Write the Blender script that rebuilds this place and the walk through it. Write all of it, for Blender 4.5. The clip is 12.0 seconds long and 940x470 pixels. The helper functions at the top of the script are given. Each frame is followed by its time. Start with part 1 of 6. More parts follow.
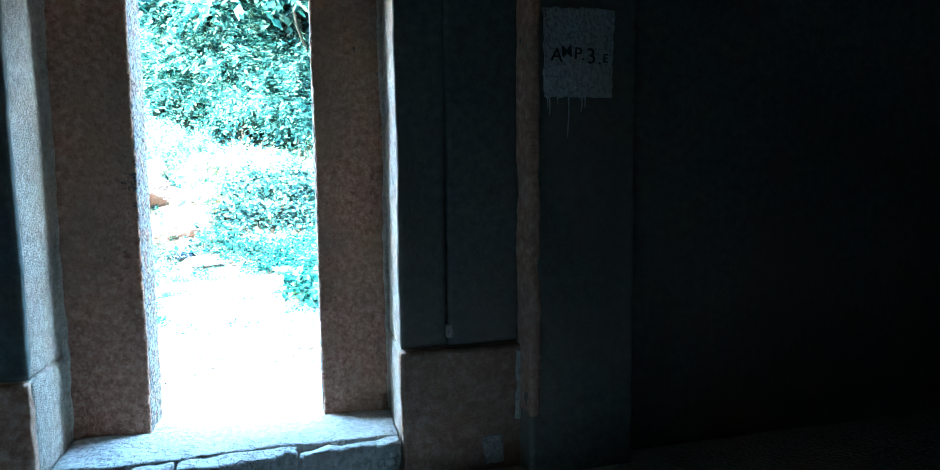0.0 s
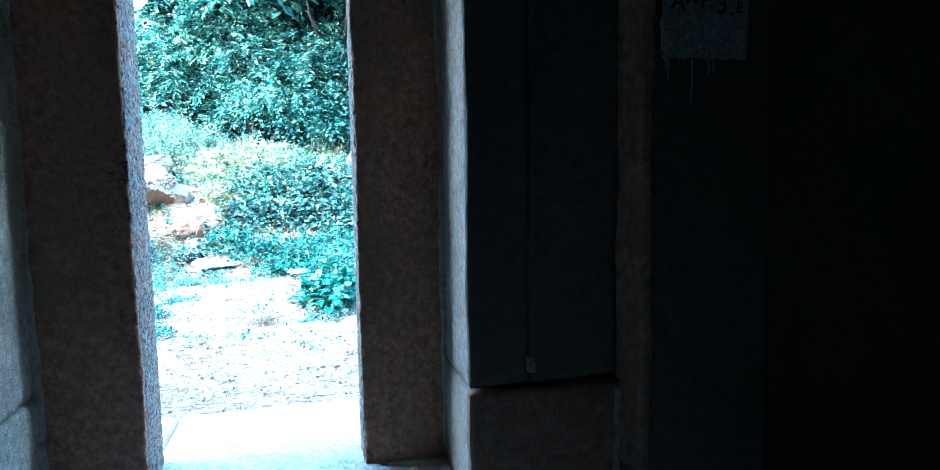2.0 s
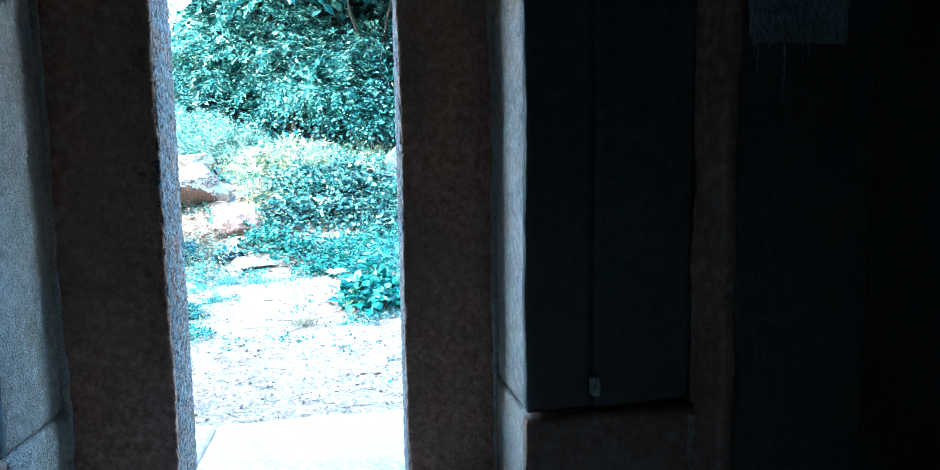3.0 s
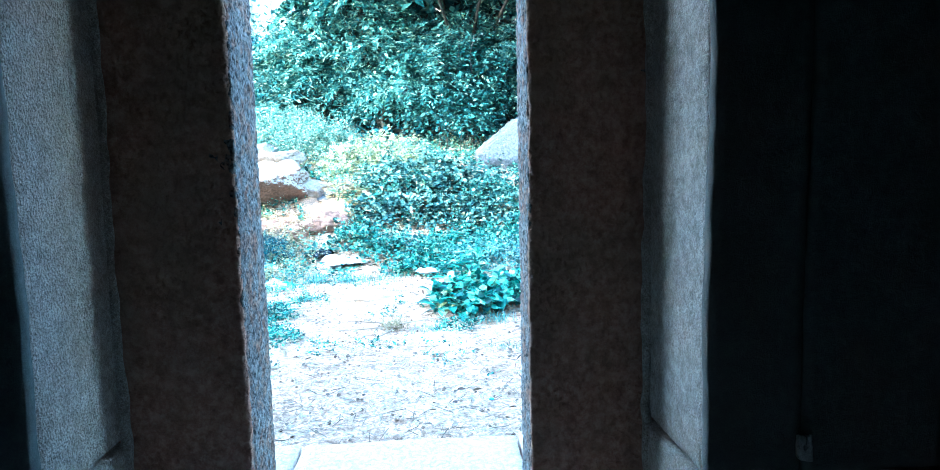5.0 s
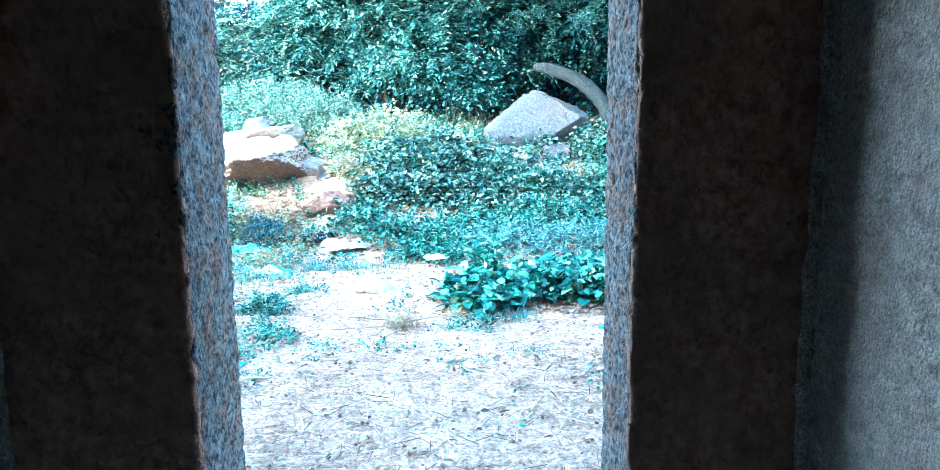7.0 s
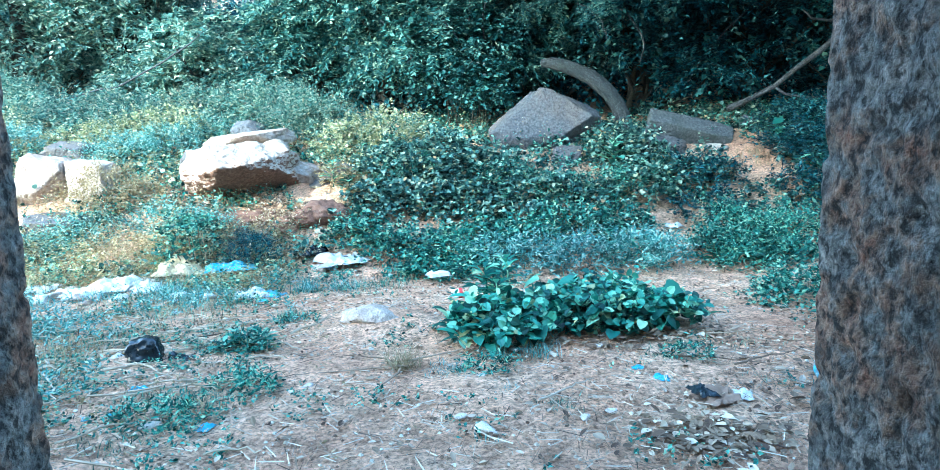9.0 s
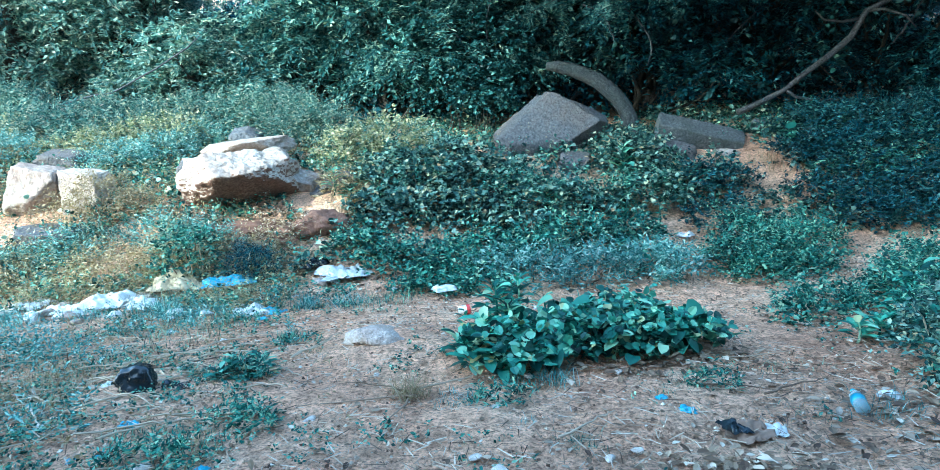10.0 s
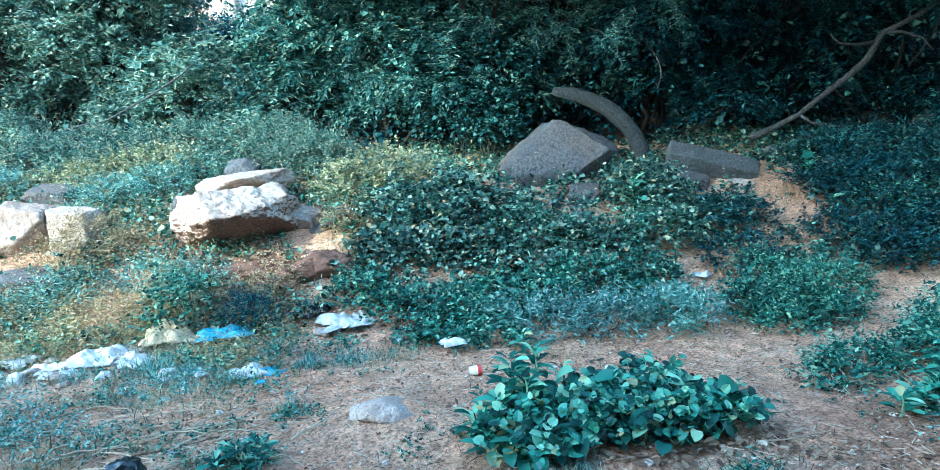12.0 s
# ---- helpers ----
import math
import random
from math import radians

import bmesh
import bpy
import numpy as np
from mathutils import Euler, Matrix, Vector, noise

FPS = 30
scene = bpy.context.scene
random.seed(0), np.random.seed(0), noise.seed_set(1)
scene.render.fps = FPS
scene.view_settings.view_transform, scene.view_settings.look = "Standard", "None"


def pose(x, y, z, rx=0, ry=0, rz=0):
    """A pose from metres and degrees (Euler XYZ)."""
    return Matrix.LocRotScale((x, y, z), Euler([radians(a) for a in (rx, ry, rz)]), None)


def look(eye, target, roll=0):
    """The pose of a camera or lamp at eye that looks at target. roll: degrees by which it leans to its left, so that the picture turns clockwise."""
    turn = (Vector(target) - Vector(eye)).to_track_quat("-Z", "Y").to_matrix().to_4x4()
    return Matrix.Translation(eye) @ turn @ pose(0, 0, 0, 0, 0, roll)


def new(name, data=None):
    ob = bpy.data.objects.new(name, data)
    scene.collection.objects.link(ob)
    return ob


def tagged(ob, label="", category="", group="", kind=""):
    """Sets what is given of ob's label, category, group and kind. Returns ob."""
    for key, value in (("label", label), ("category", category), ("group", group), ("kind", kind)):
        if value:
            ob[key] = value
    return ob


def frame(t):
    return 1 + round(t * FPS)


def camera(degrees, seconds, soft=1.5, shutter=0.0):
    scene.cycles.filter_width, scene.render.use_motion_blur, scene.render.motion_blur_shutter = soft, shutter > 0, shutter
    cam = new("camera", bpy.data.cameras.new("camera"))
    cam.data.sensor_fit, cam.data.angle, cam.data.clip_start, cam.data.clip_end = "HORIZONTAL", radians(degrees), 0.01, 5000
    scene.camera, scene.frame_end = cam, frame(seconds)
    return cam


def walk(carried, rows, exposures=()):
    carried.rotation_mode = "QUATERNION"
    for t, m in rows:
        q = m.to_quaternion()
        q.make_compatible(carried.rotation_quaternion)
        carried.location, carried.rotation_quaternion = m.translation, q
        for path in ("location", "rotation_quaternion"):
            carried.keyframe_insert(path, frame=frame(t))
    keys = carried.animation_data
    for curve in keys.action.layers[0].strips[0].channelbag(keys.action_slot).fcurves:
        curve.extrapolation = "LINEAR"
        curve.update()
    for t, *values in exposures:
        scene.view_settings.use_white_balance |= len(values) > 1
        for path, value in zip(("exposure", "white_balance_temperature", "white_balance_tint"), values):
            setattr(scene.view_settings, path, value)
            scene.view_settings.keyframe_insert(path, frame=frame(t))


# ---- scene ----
cam = camera(73.0, 12.0, soft=0.6)
PATH = [
    (0, (0.346, -3.445, 1.486), (0.858, -1.521, 1.299), -0.7),
    (0.5, (0.301, -3.284, 1.463), (0.805, -1.358, 1.276), -0.7),
    (1, (0.226, -3.056, 1.475), (0.726, -1.129, 1.282), -0.7),
    (1.5, (0.208, -2.888, 1.455), (0.703, -0.96, 1.264), -0.8),
    (2, (0.234, -2.678, 1.453), (0.723, -0.748, 1.257), -0.9),
    (2.5, (0.25, -2.557, 1.456), (0.633, -0.604, 1.256), -0.9),
    (3, (0.22, -2.437, 1.462), (0.597, -0.483, 1.262), -0.9),
    (3.5, (0.148, -2.288, 1.465), (0.52, -0.334, 1.265), -1.0),
    (3.7, (0.144, -2.259, 1.454), (0.391, -0.283, 1.267), -0.9),
    (5.5, (0.128, -1.725, 1.411), (0.241, 0.261, 1.207), -1.2),
    (6, (0.056, -1.588, 1.427), (0.171, 0.398, 1.223), -0.9),
    (6.5, (0.054, -1.399, 1.426), (0.169, 0.58, 1.167), -0.7),
    (8.3, (-0.022, -0.701, 1.497), (0.092, 1.276, 1.216), -1.1),
    (8.5, (-0.011, -0.615, 1.513), (0.103, 1.361, 1.23), -1.3),
    (9, (0.015, -0.444, 1.529), (0.127, 1.533, 1.247), -1.4),
    (9.5, (-0.006, -0.287, 1.553), (0.106, 1.690, 1.269), -1.4),
    (10, (-0.041, -0.158, 1.633), (0.071, 1.818, 1.35), -1.6),
    (10.5, (-0.034, -0.074, 1.751), (0.079, 1.903, 1.469), -1.6),
    (11, (-0.065, -0.008, 1.856), (0.051, 1.969, 1.577), -1.7),
    (11.5, (-0.104, 0.115, 1.914), (0.013, 2.092, 1.633), -1.7),
    (12, (-0.12, 0.268, 2.079), (-0.001, 2.245, 1.801), -1.9),
]
EXPOSURES = [
    (0, 7.0, 5450, -12),
    (0.4, 6.45, 5350, -12),
    (0.8, 6.0, 5200, -12),
    (1.5, 5.7, 5050, -12),
    (2.5, 5.58, 5000, -12),
    (3.7, 5.48, 4980, -12),
    (6, 5.24, 4980, -12),
    (7.4, 4.95, 5150, -12),
    (8.3, 4.52, 5300, -12),
    (9.0, 3.88, 5300, -12),
    (9.6, 3.48, 5330, -12),
    (10.5, 3.30, 5330, -12),
    (12, 3.27, 5330, -12),
]
walk(cam, [(t, look(eye, target, roll)) for t, eye, target, roll in PATH], EXPOSURES)

# ---- sky and sun ----
SUN_WAY = Vector((0.75, 0.66, -0.49)).normalized()   # the way the sunlight travels
world = bpy.data.worlds.new("sky")
scene.world = world
world.use_nodes = True
_n = world.node_tree.nodes
_sky = _n.new("ShaderNodeTexSky")
_sky.sky_type, _sky.sun_disc = "NISHITA", False
_sky.sun_elevation = math.asin(-SUN_WAY.z)
_sky.sun_rotation = math.atan2(-SUN_WAY.x, -SUN_WAY.y)
_n["Background"].inputs["Strength"].default_value = 0.15
world.node_tree.links.new(_sky.outputs[0], _n["Background"].inputs["Color"])
sun = new("sun", bpy.data.lights.new("sun", "SUN"))
sun.data.energy, sun.data.angle, sun.data.color = 0.75, radians(0.6), (1.0, 0.93, 0.82)
sun.matrix_world = look((-20, -18, 20), Vector((-20, -18, 20)) + SUN_WAY)

# ---- helpers for building ----
rng = np.random.default_rng(7)


def smoothstep(a, b, x):
    t = np.clip((x - a) / (b - a), 0, 1)
    return t * t * (3 - 2 * t)


def height(x, y):
    """The ground's height: a flat yard, a bank behind it, then a wooded hillside."""
    x, y = np.asarray(x, float), np.asarray(y, float)
    z = 1.55 * smoothstep(6.8, 10.6, y) + 0.2 * np.clip(y - 10.6, 0, 2.4) + 0.38 * np.clip(y - 13, 0, 40)
    z = z + 0.03 * np.sin(1.7 * x + 0.6 * y) * np.sin(1.1 * y - 0.5 * x) * smoothstep(1.2, 3, y)
    z = z + 0.11 * np.exp(-(((x + 0.52) / 0.5) ** 2 + ((y - 5.05) / 0.42) ** 2))
    z = z + 0.10 * np.exp(-(((x - 1.0) / 0.9) ** 2 + ((y - 4.6) / 0.5) ** 2))
    z = z + 0.16 * smoothstep(3.6, 5.6, x) * smoothstep(4.5, 7.0, y)
    return z


def link(name, me, parent=None, label=""):
    ob = new(name, me)
    if parent:
        ob.parent = parent
    if label:
        ob["label"] = label
    return ob


def raw_mesh(name, verts, faces, mat, smooth=False):
    me = bpy.data.meshes.new(name)
    verts, faces = np.asarray(verts, np.float32), np.asarray(faces, np.int32)
    me.vertices.add(len(verts))
    me.vertices.foreach_set("co", verts.ravel())
    k = faces.shape[1]
    me.loops.add(faces.size)
    me.loops.foreach_set("vertex_index", faces.ravel())
    me.polygons.add(len(faces))
    me.polygons.foreach_set("loop_start", np.arange(0, faces.size, k, dtype=np.int32))
    me.update(calc_edges=True)
    me.polygons.foreach_set("use_smooth", np.full(len(faces), smooth))
    me.materials.append(mat)
    return me


def part(name, bm, mat, parent=None, label="", smooth=False):
    me = bpy.data.meshes.new(name)
    bm.to_mesh(me)
    bm.free()
    me.materials.append(mat)
    if smooth:
        me.polygons.foreach_set("use_smooth", np.ones(len(me.polygons), bool))
    return link(name, me, parent, label)


def empty(name, at=(0, 0, 0), rz=0):
    ob = new(name)
    ob.matrix_basis = pose(*at, 0, 0, rz)
    return ob


def tube(bm, pts, radii, sides=8):
    """A tapered tube along pts, closed at both ends."""
    pts = [Vector(p) for p in pts]
    rings = []
    for i, p in enumerate(pts):
        d = (pts[min(i + 1, len(pts) - 1)] - pts[max(i - 1, 0)]).normalized()
        a = d.cross(Vector((0.3, 0.2, 1)) if abs(d.z) < 0.9 else Vector((1, 0.2, 0))).normalized()
        b = d.cross(a)
        rings.append([bm.verts.new(p + radii[i] * (math.cos(t) * a + math.sin(t) * b))
                      for t in (2 * math.pi * k / sides for k in range(sides))])
    for r, q in zip(rings, rings[1:]):
        for k in range(sides):
            bm.faces.new((r[k], r[(k + 1) % sides], q[(k + 1) % sides], q[k]))
    bm.faces.new(rings[0][::-1])
    bm.faces.new(rings[-1])


def bent(a, b, sag, n=7, wob=0.0):
    """Points from a to b, bowed by sag (a vector) at the middle."""
    a, b, sag = Vector(a), Vector(b), Vector(sag)
    out = []
    for i in range(n):
        t = i / (n - 1)
        w = Vector(rng.normal(0, wob, 3)) if 0 < i < n - 1 and wob else Vector((0, 0, 0))
        out.append(a.lerp(b, t) + sag * (4 * t * (1 - t)) + w)
    return out


def hewn_box(x0, x1, y0, y1, z0, z1, step=0.025, amp=0.004, scale=14.0, round_=0.012, seed=0.0, pock=0.0):
    """A block of roughly dressed stone: a box cut into a grid, with uneven faces and worn edges."""
    lo, hi = np.array([x0, y0, z0]), np.array([x1, y1, z1])
    n = np.maximum(2, np.ceil((hi - lo) / step).astype(int))
    index, verts, faces = {}, [], []

    def vid(key):
        if key not in index:
            index[key] = len(verts)
            verts.append(key)
        return index[key]
    for ax in range(3):
        u, v = (ax + 1) % 3, (ax + 2) % 3
        for side in (0, n[ax]):
            for i in range(n[u]):
                for j in range(n[v]):
                    q = []
                    for di, dj in ((0, 0), (1, 0), (1, 1), (0, 1)):
                        k = [0, 0, 0]
                        k[ax], k[u], k[v] = side, i + di, j + dj
                        q.append(vid(tuple(k)))
                    faces.append(q if side else q[::-1])
    g = np.array(verts, float)
    p = lo + g / n * (hi - lo)
    c = np.clip(p, lo + round_, hi - round_)
    d = p - c
    length = np.linalg.norm(d, axis=1, keepdims=True)
    p = np.where(length > 1e-9, c + d / np.maximum(length, 1e-9) * round_, p)
    off = np.array([noise.noise_vector(Vector((q[0] * scale + seed, q[1] * scale, q[2] * scale * 0.8))) for q in p])
    big = np.array([noise.noise_vector(Vector((q[0] * 2.5 - seed, q[1] * 2.5, q[2] * 1.7))) for q in p])
    if pock:
        # chisel pits, taller than wide, cut inwards
        depth = np.array([max(0.0, noise.noise(Vector((q[0] * 62 + seed, q[1] * 62, q[2] * 46))) - 0.02) + 0.5 * max(0.0, noise.noise(Vector((q[0] * 140, q[1] * 140 + seed, q[2] * 90)))) for q in p])
        inward = (lo + hi) / 2 - p
        inward[:, 2] = 0
        near = np.abs(p - (lo + hi) / 2) / ((hi - lo) / 2) > 0.9
        inward = unit(np.where(near, inward, 0.0))
        p = p + inward * (depth * pock * 2.2)[:, None]
    return p + amp * off + amp * 1.5 * big, np.array(faces)


def stone_block(name, dims, mat, parent=None, label="", **kw):
    v, f = hewn_box(*dims, **kw)
    return link(name, raw_mesh(name, v, f, mat, True), parent, label)


def rock_mesh(name, size, mat, planes=7, detail=4, seed=0, cuts=(), rough=0.04, soft=0.008):
    """A broken stone: a ball cut by planes, with worn edges and an uneven skin. cuts: extra planes (normal, distance) in units of the half size."""
    r = np.random.default_rng(seed)
    bm = bmesh.new()
    bmesh.ops.create_icosphere(bm, subdivisions=detail, radius=1)
    bm.verts.ensure_lookup_table()
    d = np.array([v.co[:] for v in bm.verts])
    nrm = r.normal(size=(planes, 3))
    nrm /= np.linalg.norm(nrm, axis=1, keepdims=True)
    dist = r.uniform(0.5, 0.8, planes)
    for c, k in cuts:
        c = np.array(c, float)
        nrm, dist = np.vstack([nrm, c / np.linalg.norm(c)]), np.append(dist, k)
    dots = d @ nrm.T
    rad = np.where(dots > 0.05, dist / np.maximum(dots, 0.05), 9.0)
    rad = np.column_stack([rad, np.full(len(d), 1.12)])
    k = 1 / soft
    m = -np.log(np.exp(-k * (rad - rad.min(1, keepdims=True))).sum(1)) / k + rad.min(1)
    p = d * m[:, None]
    for i, v in enumerate(bm.verts):
        q = Vector(p[i])
        w = noise.fractal(q * 2.6 + Vector((seed, 0, 0)), 0.7, 2.0, 6) * rough * 2.0 - abs(noise.noise(q * 5 + Vector((0, seed, 0)))) * rough * 1.2 - abs(noise.noise(q * 14 + Vector((seed, seed, 0)))) * rough * 0.5
        q = q * (1 + w)
        v.co = Vector((q.x * size[0], q.y * size[1], q.z * size[2]))
    me = bpy.data.meshes.new(name)
    bm.to_mesh(me)
    bm.free()
    me.materials.append(mat)
    me.polygons.foreach_set("use_smooth", np.ones(len(me.polygons), bool))
    return me


def rock(name, at, size, rot, mat, label, category="rock", **kw):
    ob = new(name, rock_mesh(name, size, mat, **kw))
    ob.matrix_basis = pose(*at, *rot)
    return tagged(ob, label, category)


# ---- leaves ----
DIAMOND = (np.array([[0, 0, 0], [0.30, 0.45, 0.08], [0, 1, -0.05], [-0.30, 0.45, 0.08]]), np.array([[0, 1, 2], [0, 2, 3]]))
NARROW = (np.array([[0, 0, 0], [0.16, 0.5, 0.05], [0, 1, -0.06], [-0.16, 0.5, 0.05]]), np.array([[0, 1, 2], [0, 2, 3]]))
HEART = (np.array([[0, 0, 0], [0.36, 0.02, 0.10], [0.46, 0.34, 0.09], [0.33, 0.72, 0.03], [0, 1, -0.10], [-0.33, 0.72, 0.03], [-0.46, 0.34, 0.09],
                   [-0.36, 0.02, 0.10], [0, 0.45, -0.02]]),
         np.array([[0, 1, 8], [1, 2, 8], [2, 3, 8], [3, 4, 8], [4, 5, 8], [5, 6, 8], [6, 7, 8], [7, 0, 8]]))

# a lighter heart for leaves that are seen from farther off
BROADLEAF = (np.array([[0, 0, 0], [0.44, 0.18, 0.10], [0.34, 0.68, 0.04], [0, 1, -0.10], [-0.34, 0.68, 0.04], [-0.44, 0.18, 0.10]]), np.array([[0, 1, 2], [0, 2, 3], [0, 3, 4], [0, 4, 5]]))


def unit(v):
    return v / np.maximum(np.linalg.norm(v, axis=-1, keepdims=True), 1e-9)


def leaf_soup(shape, pos, axis, up, size):
    """Vertices and triangles of one leaf at each place, along axis, with its face turned to up."""
    v, f = shape
    a = unit(axis)
    s = unit(np.cross(a, up))
    n = np.cross(s, a)
    size = np.asarray(size).reshape(-1, 1, 1)
    p = pos[:, None, :] + size * (v[None, :, 0:1] * s[:, None] + v[None, :, 1:2] * a[:, None] + v[None, :, 2:3] * n[:, None])
    return p.reshape(-1, 3), (f[None] + (np.arange(len(pos)) * len(v))[:, None, None]).reshape(-1, 3)


def sprigs(shape, P, D, length, count, size, droop=0.3, spread=0.9, tilt=0.5):
    """Leaves in two ranks along twigs that start at P and run along D."""
    n = len(P)
    t = (np.arange(count) + 0.6) / count
    L = length * (0.45 + 1.1 * rng.random(n) ** 1.8)
    D = unit(D)
    S = unit(np.cross(D, np.array([0, 0, 1.0]) + rng.normal(0, 0.35, (n, 3))))
    side = np.where(np.arange(count) % 2, 1.0, -1.0)
    pos = P[:, None] + D[:, None] * (L[:, None] * t)[..., None]
    pos[..., 2] -= droop * L[:, None] * t ** 2
    ax = D[:, None] * 0.55 + S[:, None] * (side * spread)[None, :, None] + rng.normal(0, 0.25, (n, count, 3))
    ax[..., 2] -= droop * 0.5
    up = np.array([0, -0.25, 1.0]) + rng.normal(0, tilt, (n, count, 3))
    sz = size * rng.uniform(0.6, 1.3, (n, count)) * (1 - 0.25 * t)
    return leaf_soup(shape, pos.reshape(-1, 3), ax.reshape(-1, 3), up.reshape(-1, 3), sz.ravel())


def join(pieces):
    vs, fs, k = [], [], 0
    for v, f in pieces:
        vs.append(v)
        fs.append(f + k)
        k += len(v)
    return np.concatenate(vs), np.concatenate(fs)


def shell(centre, radii, n, low=-0.35, thick=0.45):
    """Points and outward ways on the uneven skin of a clump."""
    d = rng.normal(size=(n * 2, 3))
    d = unit(d)
    d = d[d[:, 2] > low][:n]
    lump = 1 + 0.22 * np.sin(4 * d[:, 0] + centre[0] * 3) * np.sin(3.5 * d[:, 2] + centre[1] * 2) + 0.12 * np.sin(9 * d[:, 1] + centre[0])
    r = lump * (1 - thick * rng.random(len(d)) ** 1.6)
    return np.array(centre) + d * r[:, None] * np.array(radii), d


def clumps(shape, lumps, density, length, count, size, droop=0.3, lift=0.35, **kw):
    out = []
    for cx, cy, cz, rx, ry, rz in lumps:
        n = max(6, int(density * 1.7 * (rx * ry + rx * rz + ry * rz)))
        P, D = shell((cx, cy, cz), (rx, ry, rz), n)
        D = D + rng.normal(0, 0.6, D.shape) + np.array([0, 0, lift])
        out.append(sprigs(shape, P, D, length, count, size, droop, **kw))
    return join(out)


def blades(P, length, width, lean=0.5, segs=3):
    """Grass blades: bent strips that rise from P."""
    n = len(P)
    az = rng.uniform(0, 2 * math.pi, n)
    out = np.column_stack([np.cos(az), np.sin(az), np.zeros(n)])
    side = np.column_stack([-np.sin(az), np.cos(az), np.zeros(n)])
    L = length * rng.uniform(0.5, 1.3, n)
    ln = lean * rng.uniform(0.2, 1.4, n)
    rows = []
    for k in range(segs + 1):
        t = k / segs
        c = P + out * (L * ln * t ** 1.7)[:, None]
        c[:, 2] += L * t * (1 - 0.35 * ln * t)
        w = width * (1 - t * 0.92)
        rows += [c - side * w, c + side * w]
    v = np.stack(rows, 1)
    m = 2 * (segs + 1)
    f = np.array([q for k in range(segs) for q in ([2 * k, 2 * k + 1, 2 * k + 3], [2 * k, 2 * k + 3, 2 * k + 2])])
    return v.reshape(-1, 3), (f[None] + (np.arange(n) * m)[:, None, None]).reshape(-1, 3)


# ---- materials ----
def nodes_of(name):
    m = bpy.data.materials.new(name)
    m.use_nodes = True
    nt = m.node_tree
    return m, nt, nt.nodes["Principled BSDF"]


def ramp(nt, fac, stops):
    r = nt.nodes.new("ShaderNodeValToRGB")
    e = r.color_ramp.elements
    while len(e) < len(stops):
        e.new(0.5)
    for k, (p, c) in zip(e, stops):
        k.position, k.color = p, (*c, 1)
    nt.links.new(fac, r.inputs[0])
    return r.outputs[0]


def noise_tex(nt, scale, detail=6, rough=0.6, stretch=(1, 1, 1), kind="NOISE"):
    tc = nt.nodes.new("ShaderNodeNewGeometry")
    mp = nt.nodes.new("ShaderNodeMapping")
    mp.inputs["Scale"].default_value = stretch
    nt.links.new(tc.outputs["Position"], mp.inputs[0])
    if kind == "NOISE":
        t = nt.nodes.new("ShaderNodeTexNoise")
        t.inputs["Detail"].default_value, t.inputs["Roughness"].default_value = detail, rough
        out = t.outputs["Fac"]
    else:
        t = nt.nodes.new("ShaderNodeTexVoronoi")
        out = t.outputs["Distance"]
    t.inputs["Scale"].default_value = scale
    nt.links.new(mp.outputs[0], t.inputs["Vector"])
    return out


def mix(nt, fac, a, b, how="MIX"):
    n = nt.nodes.new("ShaderNodeMix")
    n.data_type, n.blend_type = "RGBA", how
    for value, sock in ((fac, n.inputs[0]), (a, n.inputs[6]), (b, n.inputs[7])):
        if isinstance(value, (int, float)):
            sock.default_value = value
        elif isinstance(value, tuple):
            sock.default_value = (*value, 1)
        else:
            nt.links.new(value, sock)
    return n.outputs[2]


def bumps(nt, b, layers):
    last = None
    for out, strength, dist in layers:
        n = nt.nodes.new("ShaderNodeBump")
        n.inputs["Strength"].default_value, n.inputs["Distance"].default_value = strength, dist
        nt.links.new(out, n.inputs["Height"])
        if last:
            nt.links.new(last, n.inputs["Normal"])
        last = n.outputs[0]
    nt.links.new(last, b.inputs["Normal"])


